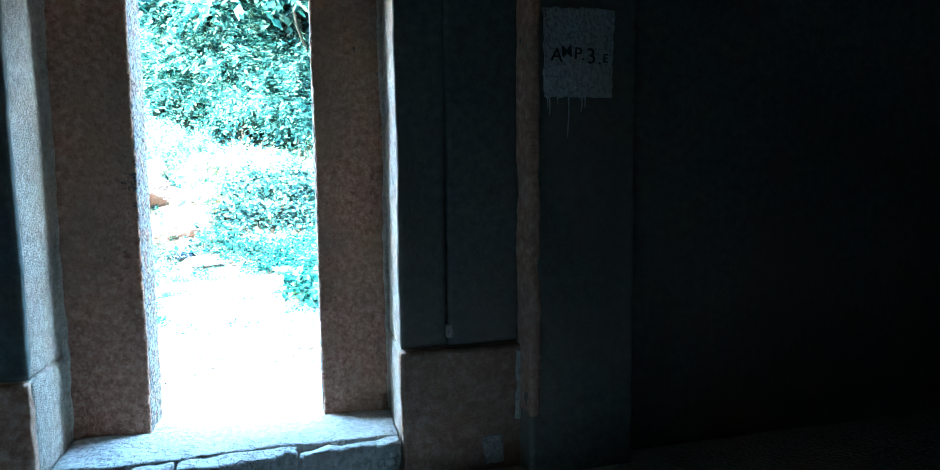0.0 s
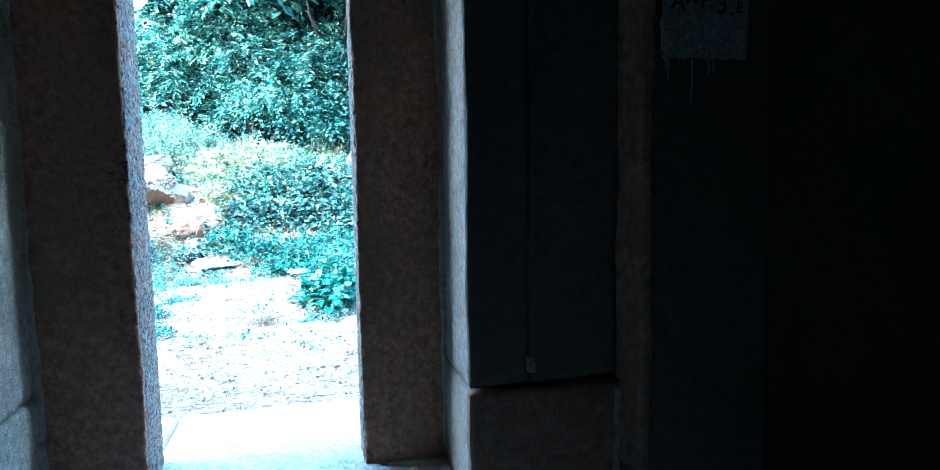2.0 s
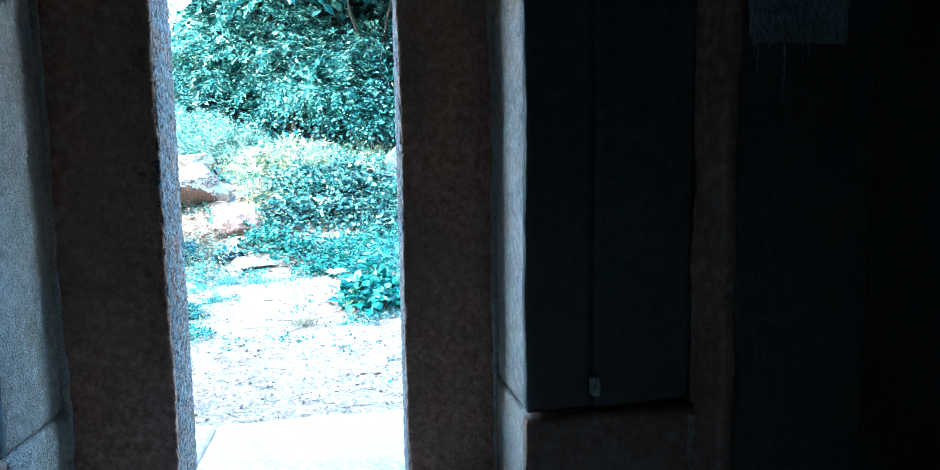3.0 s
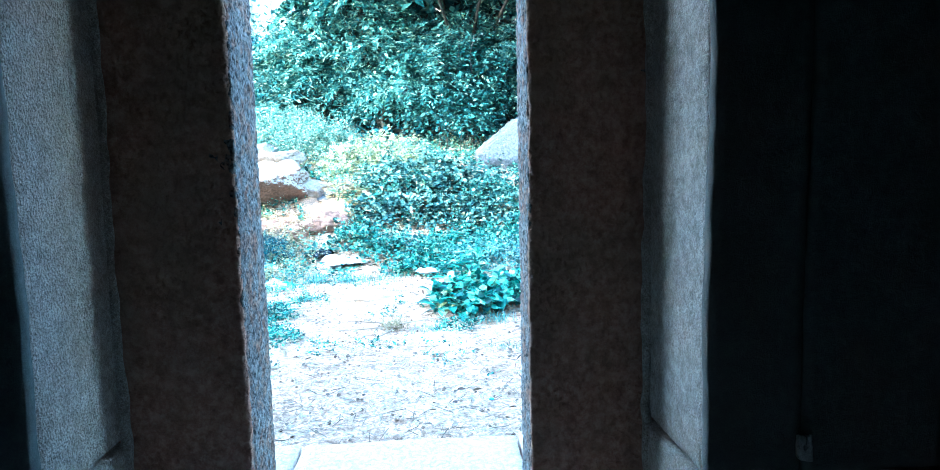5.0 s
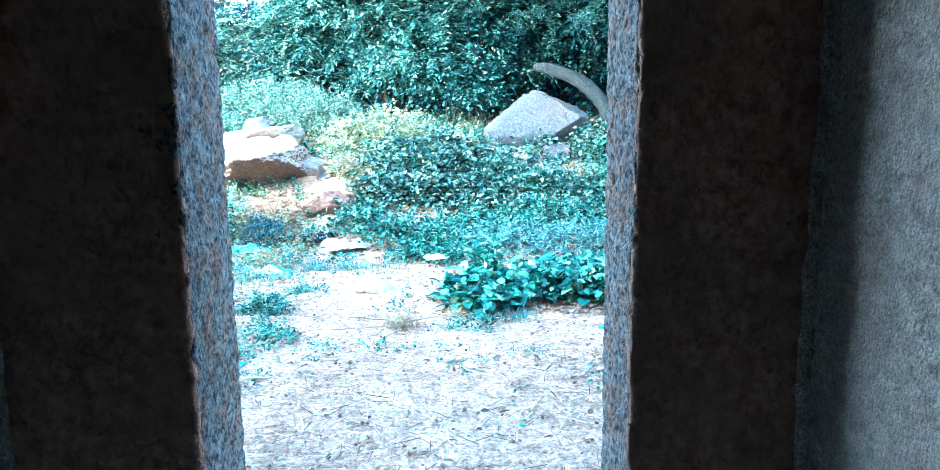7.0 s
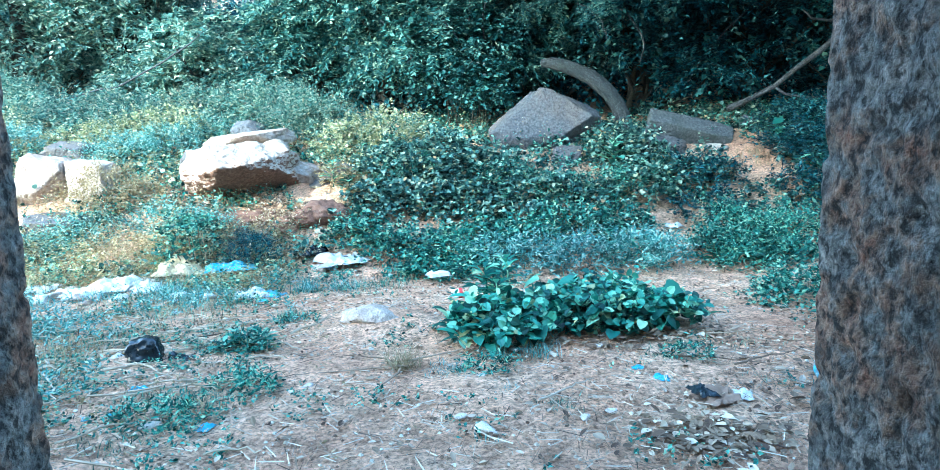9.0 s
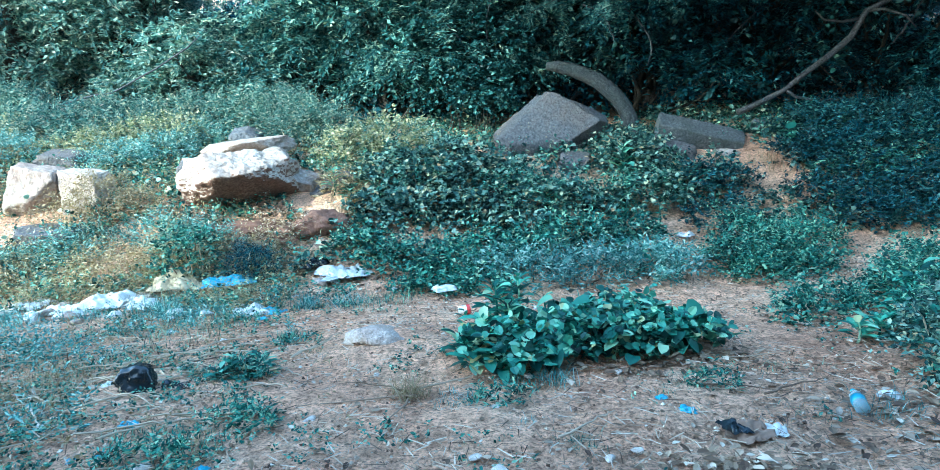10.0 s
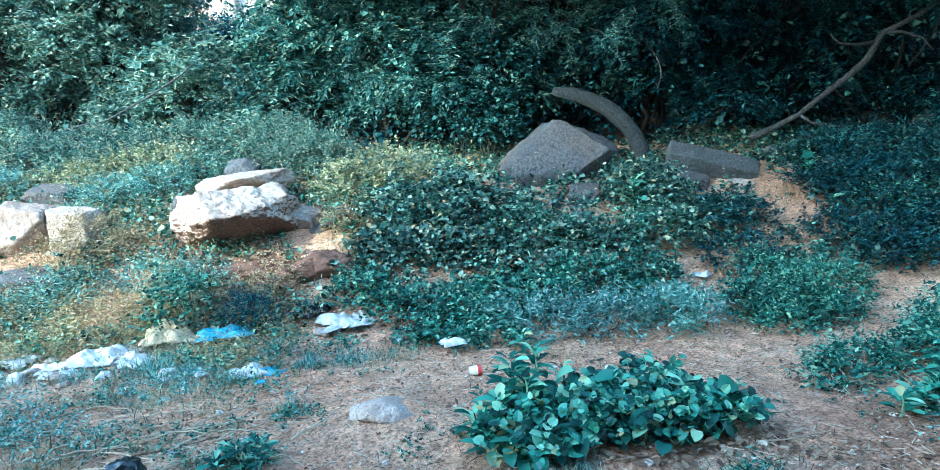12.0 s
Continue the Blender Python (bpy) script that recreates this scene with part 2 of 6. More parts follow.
def stone_mat(name, dark, mid, pale, scale=6.0, pits=0.0, pit_scale=60, stain=(0.1, 0.07, 0.05), stain_amount=0.4, rough=0.9, bump=0.5, stretch=(1, 1, 0.6), speckle=0.7):
    m, nt, b = nodes_of(name)
    big = noise_tex(nt, scale * 0.35, 6, 0.65, stretch)
    fine = noise_tex(nt, scale * 7, 8, 0.75)
    grit = noise_tex(nt, 260, 4, 0.7)
    col = ramp(nt, fine, [(0.36, dark), (0.5, mid), (0.64, pale)])
    st = ramp(nt, big, [(0.45, (0, 0, 0)), (0.6, (stain_amount,) * 3)])
    col = mix(nt, st, col, stain)
    col = mix(nt, speckle, col, ramp(nt, grit, [(0.35, (0.55, 0.54, 0.53)), (0.5, (1, 1, 1)), (0.65, (1.45, 1.45, 1.45))]), "MULTIPLY")
    layers = [(big, 0.4, 0.04), (fine, bump, 0.012), (grit, 0.5, 0.003)]
    if pits:
        hole = noise_tex(nt, pit_scale, 1.5, 0.5, (1, 1, 0.8))
        pk = ramp(nt, hole, [(0.39, (1, 1, 1)), (0.45, (0, 0, 0))])
        fleck = ramp(nt, hole, [(0.58, (0, 0, 0)), (0.70, (0.5 * pits,) * 3)])
        col = mix(nt, fleck, col, tuple(min(1, 1.15 * c) for c in pale))
        col = mix(nt, mix(nt, 1.0, pk, (pits,) * 3, "MULTIPLY"), col, tuple(0.4 * c for c in dark))
        inv = nt.nodes.new("ShaderNodeInvert")
        nt.links.new(pk, inv.inputs["Color"])
        layers += [(inv.outputs[0], 0.8, 0.006), (hole, 0.6, 0.012)]
    nt.links.new(col, b.inputs["Base Color"])
    b.inputs["Roughness"].default_value = rough
    bumps(nt, b, layers)
    return m


def leaf_mat(name, stops, gloss=0.45, through_=0.3, shine=0.15):
    m, nt, b = nodes_of(name)
    g = nt.nodes.new("ShaderNodeNewGeometry")
    info = nt.nodes.new("ShaderNodeObjectInfo")
    add, wrap = nt.nodes.new("ShaderNodeMath"), nt.nodes.new("ShaderNodeMath")
    wrap.operation = "FRACT"
    nt.links.new(g.outputs["Random Per Island"], add.inputs[0])
    nt.links.new(info.outputs["Random"], add.inputs[1])
    nt.links.new(add.outputs[0], wrap.inputs[0])
    col = ramp(nt, wrap.outputs[0], stops)
    patch = noise_tex(nt, 1.1, 3, 0.5)
    col = mix(nt, 0.55, col, ramp(nt, patch, [(0.3, (0.45, 0.5, 0.52)), (0.7, (1.45, 1.4, 1.2))]), "MULTIPLY")
    nt.links.new(col, b.inputs["Base Color"])
    b.inputs["Roughness"].default_value, b.inputs["Specular IOR Level"].default_value = gloss, shine
    tr = nt.nodes.new("ShaderNodeBsdfTranslucent")
    nt.links.new(col, tr.inputs["Color"])
    mx = nt.nodes.new("ShaderNodeMixShader")
    mx.inputs[0].default_value = through_
    nt.links.new(b.outputs[0], mx.inputs[1])
    nt.links.new(tr.outputs[0], mx.inputs[2])
    nt.links.new(mx.outputs[0], nt.nodes["Material Output"].inputs[0])
    return m


def paint_mat(name, colour, rough=0.5, var=0.15, scale=12, metal=0.0):
    m, nt, b = nodes_of(name)
    n = noise_tex(nt, scale, 6, 0.65)
    lo, hi = tuple(c * (1 - var) for c in colour), tuple(min(1, c * (1 + var)) for c in colour)
    nt.links.new(ramp(nt, n, [(0.3, lo), (0.7, hi)]), b.inputs["Base Color"])
    b.inputs["Roughness"].default_value, b.inputs["Metallic"].default_value = rough, metal
    bumps(nt, b, [(n, 0.25, 0.004)])
    return m


def jamb_granite():
    """Coarse pitted granite: rust-brown and blue-grey blotches, dark chisel pits and pale worn ridges, with the
    relief's shading put into the colour.
    """
    m, nt, b = nodes_of("pitted_brown_granite")
    blotch = noise_tex(nt, 18, 5, 0.65, (1, 1, 0.9))
    mid = noise_tex(nt, 48, 5, 0.65)
    pit = noise_tex(nt, 95, 4, 0.6, (1, 1, 0.85))
    grit = noise_tex(nt, 240, 4, 0.7)
    col = ramp(nt, blotch, [(0.32, (0.118, 0.054, 0.033)), (0.44, (0.14, 0.092, 0.067)), (0.55, (0.105, 0.103, 0.098)), (0.70, (0.165, 0.145, 0.128))])
    col = mix(nt, 0.75, col, ramp(nt, mid, [(0.36, (0.40, 0.38, 0.37)), (0.5, (1, 1, 1)), (0.64, (1.6, 1.58, 1.55))]), "MULTIPLY")
    col = mix(nt, 0.85, col, ramp(nt, pit, [(0.39, (0.10, 0.09, 0.085)), (0.455, (0.95, 0.95, 0.95)), (0.58, (1.9, 1.88, 1.85))]), "MULTIPLY")
    col = mix(nt, 0.5, col, ramp(nt, grit, [(0.35, (0.5, 0.5, 0.5)), (0.5, (1, 1, 1)), (0.65, (1.5, 1.5, 1.5))]), "MULTIPLY")
    nt.links.new(col, b.inputs["Base Color"])
    b.inputs["Roughness"].default_value = 0.85
    bumps(nt, b, [(mid, 0.6, 0.010), (pit, 1.0, 0.012), (grit, 0.8, 0.004)])
    return m


M_JAMB = stone_mat("hewn_granite", (0.27, 0.115, 0.07), (0.44, 0.22, 0.145), (0.60, 0.36, 0.25), 4, 0.12, 60, (0.30, 0.20, 0.13), 0.7, bump=1.3, speckle=0.2, stretch=(1, 1, 0.8))
M_GRANITE = jamb_granite()
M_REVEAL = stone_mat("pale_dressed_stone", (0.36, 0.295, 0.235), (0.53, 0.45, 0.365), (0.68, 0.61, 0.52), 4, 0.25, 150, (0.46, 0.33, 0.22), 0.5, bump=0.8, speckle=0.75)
M_WALL = stone_mat("dark_wall_stone", (0.085, 0.092, 0.08), (0.12, 0.13, 0.115), (0.165, 0.172, 0.15), 3, 0.0, 30, (0.17, 0.12, 0.085), 0.5, bump=0.6, speckle=0.3)
M_PLINTH = stone_mat("worn_brown_stone", (0.32, 0.155, 0.095), (0.52, 0.28, 0.175), (0.70, 0.48, 0.35), 3, 0.0, 30, (0.20, 0.13, 0.095), 0.5, bump=1.0, speckle=0.3)
M_SILL = stone_mat("trodden_threshold_stone", (0.38, 0.34, 0.30), (0.53, 0.49, 0.44), (0.66, 0.62, 0.57), 5, 0.15, 40, (0.34, 0.28, 0.22), 0.4, bump=0.8, speckle=0.4)
M_FLAG = stone_mat("flagstone", (0.36, 0.25, 0.19), (0.47, 0.34, 0.26), (0.58, 0.45, 0.36), 5, 0.1, 60, (0.5, 0.34, 0.25), 0.4)
M_OUTER = stone_mat("temple_granite", (0.22, 0.2, 0.18), (0.3, 0.28, 0.25), (0.38, 0.35, 0.32), 1.2, 0, 40, (0.2, 0.16, 0.12), 0.4)
M_ROCK_PALE = stone_mat("pale_broken_rock", (0.22, 0.17, 0.14), (0.38, 0.33, 0.29), (0.56, 0.51, 0.47), 2.5, 0.12, 16, (0.24, 0.14, 0.10), 0.6, bump=1.0)
M_REDROCK = stone_mat("shaded_red_rock", (0.09, 0.042, 0.03), (0.17, 0.09, 0.065), (0.27, 0.16, 0.12), 4, 0.1, 20, (0.12, 0.075, 0.06), 0.5, bump=1.0)
M_EARTH = stone_mat("red_earth", (0.075, 0.036, 0.026), (0.14, 0.074, 0.054), (0.23, 0.135, 0.10), 5, 0.0, 30, (0.24, 0.13, 0.09), 0.5, bump=1.0)
M_ROCK_GREY = stone_mat("grey_granite_rock", (0.045, 0.049, 0.056), (0.093, 0.10, 0.112), (0.165, 0.17, 0.183), 4, 0.3, 34, (0.16, 0.125, 0.105), 0.5, bump=0.7, speckle=0.4)
M_ROCK_DARK = stone_mat("mossy_dark_rock", (0.035, 0.04, 0.044), (0.075, 0.085, 0.092), (0.15, 0.162, 0.17), 4, 0.3, 30, (0.045, 0.06, 0.05), 0.5, speckle=0.4)
M_PEBBLE = stone_mat("dusty_pebble", (0.42, 0.36, 0.31), (0.56, 0.50, 0.45), (0.70, 0.66, 0.61), 10, 0, 40, (0.38, 0.29, 0.23), 0.3)
M_SUNKSTONE = stone_mat("trodden_pale_stone", (0.31, 0.25, 0.21), (0.44, 0.375, 0.33), (0.57, 0.51, 0.46), 7, 0.1, 40, (0.36, 0.25, 0.19), 0.5)
M_BARK = stone_mat("grey_bark", (0.028, 0.031, 0.036), (0.06, 0.066, 0.075), (0.125, 0.135, 0.148), 8, 0.6, 34, (0.045, 0.048, 0.05), 0.6, stretch=(1, 1, 0.3))
M_BARK_DARK = stone_mat("dark_bark", (0.02, 0.018, 0.016), (0.04, 0.036, 0.03), (0.075, 0.068, 0.06), 8, 0.4, 34, (0.025, 0.03, 0.02), 0.5)
M_MOSSBARK = stone_mat("mossy_grey_bark", (0.010, 0.013, 0.014), (0.024, 0.03, 0.033), (0.075, 0.085, 0.09), 6, 0.3, 30, (0.015, 0.028, 0.025), 0.5, speckle=0.4)
M_DRY = leaf_mat("dry_straw", [(0.0, (0.176, 0.123, 0.070)), (0.4, (0.299, 0.229, 0.132)), (0.8, (0.405, 0.334, 0.211)), (1.0, (0.484, 0.440, 0.352))], 0.7, 0.15)
M_TWIG = leaf_mat("dry_twigs", [(0.0, (0.06, 0.04, 0.03)), (0.35, (0.22, 0.15, 0.11)), (0.7, (0.50, 0.40, 0.32)), (1.0, (0.70, 0.62, 0.54))], 0.8, 0.05)
# dark and blue: the wood's shade is put into these leaf colours
M_FOREST = leaf_mat("shaded_wood_leaves", [(0.0, (0.003, 0.015, 0.025)), (0.5, (0.011, 0.050, 0.072)), (0.82, (0.040, 0.150, 0.195)), (1.0, (0.14, 0.31, 0.32))], 0.5, 0.2, 0.05)
# paler: sunlight on the wood's left end is put into these colours
M_SUNNY = leaf_mat("sunlit_wood_leaves", [(0.0, (0.024, 0.084, 0.087)), (0.45, (0.134, 0.276, 0.255)), (0.8, (0.316, 0.445, 0.391)), (1.0, (0.538, 0.553, 0.455))], 0.45, 0.35, 0.2)
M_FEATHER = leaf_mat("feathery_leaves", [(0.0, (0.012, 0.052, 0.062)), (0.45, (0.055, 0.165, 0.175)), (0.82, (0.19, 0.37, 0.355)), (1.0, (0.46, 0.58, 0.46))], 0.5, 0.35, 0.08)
M_IVY = leaf_mat("ivy_leaves", [(0.0, (0.010, 0.030, 0.032)), (0.38, (0.045, 0.110, 0.105)), (0.7, (0.17, 0.31, 0.275)), (0.88, (0.36, 0.50, 0.42)), (0.96, (0.52, 0.55, 0.39)), (1.0, (0.38, 0.25, 0.14))], 0.45, 0.25, 0.12)
# darkened creeper green: shade under the trees is put into the colour
M_VINE = leaf_mat("shaded_vine_leaves", [(0.0, (0.004, 0.018, 0.022)), (0.5, (0.015, 0.059, 0.067)), (0.85, (0.046, 0.141, 0.142)), (1.0, (0.136, 0.247, 0.218))], 0.4, 0.2, 0.2)
# lightened and yellowed: the bank's sunlight is put into the colour
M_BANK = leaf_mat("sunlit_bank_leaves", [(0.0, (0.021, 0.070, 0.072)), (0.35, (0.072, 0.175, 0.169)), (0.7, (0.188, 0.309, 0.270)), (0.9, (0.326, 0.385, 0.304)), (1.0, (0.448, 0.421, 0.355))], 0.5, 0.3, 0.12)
M_YELLOW = leaf_mat("sunburnt_yellow_leaves", [(0.0, (0.12, 0.18, 0.09)), (0.5, (0.36, 0.37, 0.22)), (1.0, (0.62, 0.58, 0.42))], 0.5, 0.35)
M_GREYLEAF = leaf_mat("grey_green_leaves", [(0.0, (0.04, 0.12, 0.12)), (0.5, (0.13, 0.31, 0.30)), (0.85, (0.32, 0.52, 0.49)), (1.0, (0.58, 0.70, 0.66))], 0.55, 0.25)
M_BROAD = leaf_mat("broad_green_leaves", [(0.0, (0.008, 0.036, 0.034)), (0.35, (0.030, 0.13, 0.108)), (0.7, (0.11, 0.36, 0.27)), (0.95, (0.34, 0.60, 0.42)), (1.0, (0.44, 0.40, 0.20))], 0.4, 0.15, 0.32)
M_GRASS = leaf_mat("green_grass", [(0.0, (0.007, 0.035, 0.032)), (0.5, (0.036, 0.150, 0.128)), (0.8, (0.14, 0.38, 0.30)), (1.0, (0.42, 0.60, 0.42))], 0.45, 0.2, 0.2)
M_DEADLEAF = leaf_mat("dead_leaves", [(0.0, (0.08, 0.05, 0.04)), (0.45, (0.20, 0.14, 0.10)), (0.85, (0.40, 0.31, 0.24)), (1.0, (0.70, 0.62, 0.54))], 0.6, 0.1)
M_GRAVEL = leaf_mat("mixed_gravel", [(0.0, (0.10, 0.06, 0.045)), (0.5, (0.34, 0.23, 0.17)), (0.9, (0.55, 0.46, 0.38)), (1.0, (0.75, 0.70, 0.64))], 0.9, 0.0)
M_SACK = paint_mat("faded_yellow_cloth", (0.48, 0.40, 0.26), 0.85, 0.3, 18)
M_STALK = paint_mat("pale_straw", (0.46, 0.38, 0.28), 0.8, 0.35, 9)
M_WHITEWASH = stone_mat("whitewash", (0.44, 0.44, 0.43), (0.6, 0.6, 0.59), (0.7, 0.7, 0.69), 9, 0.3, 60, (0.4, 0.39, 0.37), 0.5, bump=1.0)
M_OLDWASH = stone_mat("weathered_whitewash", (0.25, 0.22, 0.2), (0.5, 0.48, 0.46), (0.68, 0.67, 0.65), 0.8, 0, 40, (0.2, 0.17, 0.15), 0.6)
M_INK = paint_mat("black_paint", (0.015, 0.015, 0.017), 0.6, 0.2, 60)
M_PLASTER = stone_mat("white_plaster", (0.55, 0.53, 0.50), (0.70, 0.69, 0.66), (0.80, 0.79, 0.77), 5, 0, 40, (0.42, 0.36, 0.30), 0.5, bump=1.0)
M_SACKING = paint_mat("sun_bleached_sacking", (0.58, 0.58, 0.55), 0.6, 0.22, 10)
M_WHITE = paint_mat("white_plastic", (0.62, 0.63, 0.62), 0.5, 0.25, 14)
M_BLACK = paint_mat("black_plastic", (0.010, 0.016, 0.022), 0.24, 0.3, 25)
M_BLUE = paint_mat("blue_plastic", (0.08, 0.33, 0.45), 0.4, 0.3, 25)
M_RED = paint_mat("red_paper", (0.55, 0.05, 0.05), 0.5, 0.2, 25)
M_CLOTH = paint_mat("grey_white_cloth", (0.55, 0.56, 0.55), 0.8, 0.3, 15)
M_CARD = paint_mat("brown_cardboard", (0.26, 0.17, 0.12), 0.8, 0.25, 15)
M_TILE = paint_mat("orange_clay", (0.5, 0.17, 0.08), 0.8, 0.2, 15)


def soil_mat():
    m, nt, b = nodes_of("red_brown_soil")
    big = noise_tex(nt, 0.8, 6, 0.6)
    mid = noise_tex(nt, 6.0, 8, 0.7)
    fine = noise_tex(nt, 38, 10, 0.72)
    col = ramp(nt, big, [(0.3, (0.48, 0.255, 0.158)), (0.5, (0.63, 0.38, 0.25)), (0.7, (0.73, 0.50, 0.352))])
    col = mix(nt, 0.5, col, ramp(nt, mid, [(0.40, (0.45, 0.41, 0.38)), (0.5, (1, 1, 1)), (0.60, (1.45, 1.45, 1.45))]), "MULTIPLY")
    col = mix(nt, 0.72, col, ramp(nt, fine, [(0.41, (0.30, 0.27, 0.25)), (0.49, (1, 1, 1)), (0.58, (1.5, 1.5, 1.5))]), "MULTIPLY")
    nt.links.new(col, b.inputs["Base Color"])
    b.inputs["Roughness"].default_value = 0.95
    bumps(nt, b, [(mid, 0.9, 0.07), (fine, 1.0, 0.03)])
    return m


M_SOIL = soil_mat()

# ---- the ground ----
def ground():
    gx = np.concatenate([[-400, -200, -100, -60, -40, -28, -20, -15, -12], np.arange(-10, 10.01, 0.07), [12, 15, 20, 28, 40, 60, 100, 200, 400]])
    gy = np.concatenate([[-400, -200, -100, -50, -30, -20, -12, -6, -2, -0.5], np.arange(0.0, 11, 0.06), np.arange(11, 16, 0.25), [18, 21, 25, 30, 38, 50, 70, 120, 250, 450]])
    X, Y = np.meshgrid(gx, gy)
    Z = height(X, Y)
    near = (Y > 1.2) & (Y < 12) & (np.abs(X) < 10)
    for i, j in zip(*np.nonzero(near)):
        q = Vector((X[i, j], Y[i, j], 0))
        Z[i, j] += 0.045 * noise.fractal(q * 1.6, 1.0, 2.0, 4) + 0.012 * noise.noise(q * 9)
    Z = np.where((Y < 1.3), np.where((Y < 0.3) & (np.abs(X) < 13), -0.15, np.minimum(Z, 0.0)), Z)
    nx, ny = len(gx), len(gy)
    k = (np.arange(ny - 1)[:, None] * nx + np.arange(nx - 1)).ravel()
    me = raw_mesh("ground", np.stack([X, Y, Z], -1).reshape(-1, 3), np.stack([k, k + 1, k + 1 + nx, k + nx], 1), M_SOIL, True)
    return tagged(link("ground", me), "bare reddish soil yard rising into an overgrown bank", "ground", kind="structure")


ground()

# ---- the temple hall ----
JX, JY = 0.425, 0.25      # half the clear opening; the frame's thickness
RX, RY = 0.795, -0.405    # half the recess; the hall's inner face
SILL = 0.2


def wall_north():
    w = tagged(empty("wall_north"), "thick temple wall of dark dressed stone", "wall", kind="structure")
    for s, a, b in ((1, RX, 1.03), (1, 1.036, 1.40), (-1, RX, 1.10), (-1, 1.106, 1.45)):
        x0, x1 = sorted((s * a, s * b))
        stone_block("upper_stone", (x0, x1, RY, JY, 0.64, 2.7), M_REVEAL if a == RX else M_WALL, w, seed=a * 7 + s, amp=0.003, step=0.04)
        # a darker facing stone on the hall side
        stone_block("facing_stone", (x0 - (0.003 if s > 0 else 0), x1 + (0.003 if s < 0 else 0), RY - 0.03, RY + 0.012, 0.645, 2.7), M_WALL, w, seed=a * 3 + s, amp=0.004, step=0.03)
    for s, b in ((1, 1.42), (-1, 1.47)):
        x0, x1 = sorted((s * (RX - 0.006), s * b))
        stone_block("plinth_stone", (x0, x1, RY - 0.002, JY, -0.1, 0.63), M_REVEAL, w, seed=3 * s, amp=0.005, step=0.03)
        stone_block("plinth_facing", (x0 - (0.003 if s > 0 else 0), x1 + (0.003 if s < 0 else 0), RY - 0.05, RY + 0.012, -0.1, 0.634), M_PLINTH, w, seed=5 * s, amp=0.007, step=0.025)
    for s, a, b in ((1, 1.40, 1.95), (-1, 1.45, 2.0)):
        x0, x1 = sorted((s * a, s * b))
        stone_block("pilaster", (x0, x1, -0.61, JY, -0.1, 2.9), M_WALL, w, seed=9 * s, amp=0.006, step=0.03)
        # door light on the pilaster's side, put in as a paler brown strip
        x0, x1 = sorted((s * (a - 0.008), s * (a + 0.045)))
        stone_block("lit_corner_strip", (x0, x1, -0.619, -0.40, 0.3, 2.9), M_PLINTH, w, seed=2 * s, amp=0.008, step=0.02, scale=11)
    stone_block("mortar_chip", (1.012, 1.05, -0.452, -0.43, 0.69, 0.76), M_SILL, w, "small pale chip of mortar in the joint", step=0.008, amp=0.008, scale=30, round_=0.01, seed=1)
    stone_block("pale_patch", (1.365, 1.418, -0.468, -0.44, 0.24, 0.61), M_SILL, w, "pale patch on the corner", step=0.012, amp=0.012, scale=16, round_=0.012, seed=2)
    stone_block("pale_patch", (1.20, 1.31, -0.464, -0.44, 0.02, 0.17), M_SILL, w, "pale patch on the plinth", step=0.012, amp=0.012, scale=16, round_=0.012, seed=3)
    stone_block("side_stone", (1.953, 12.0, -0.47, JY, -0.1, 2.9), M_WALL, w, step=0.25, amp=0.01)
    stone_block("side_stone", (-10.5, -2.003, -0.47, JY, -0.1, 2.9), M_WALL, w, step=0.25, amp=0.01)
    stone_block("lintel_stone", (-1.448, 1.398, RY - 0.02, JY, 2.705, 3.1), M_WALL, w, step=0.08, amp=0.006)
    stone_block("parapet", (-10.5, 12.0, -0.6, JY - 0.01, 3.105, 4.4), M_OUTER, w, step=0.3, amp=0.03)
    # unseen mass added to keep sky light off the wood at right
    stone_block("unseen_sky_block", (2.0, 16.0, -5.0, JY - 0.02, 4.405, 10.5), M_OUTER, w, step=0.5, amp=0.03)
    return w


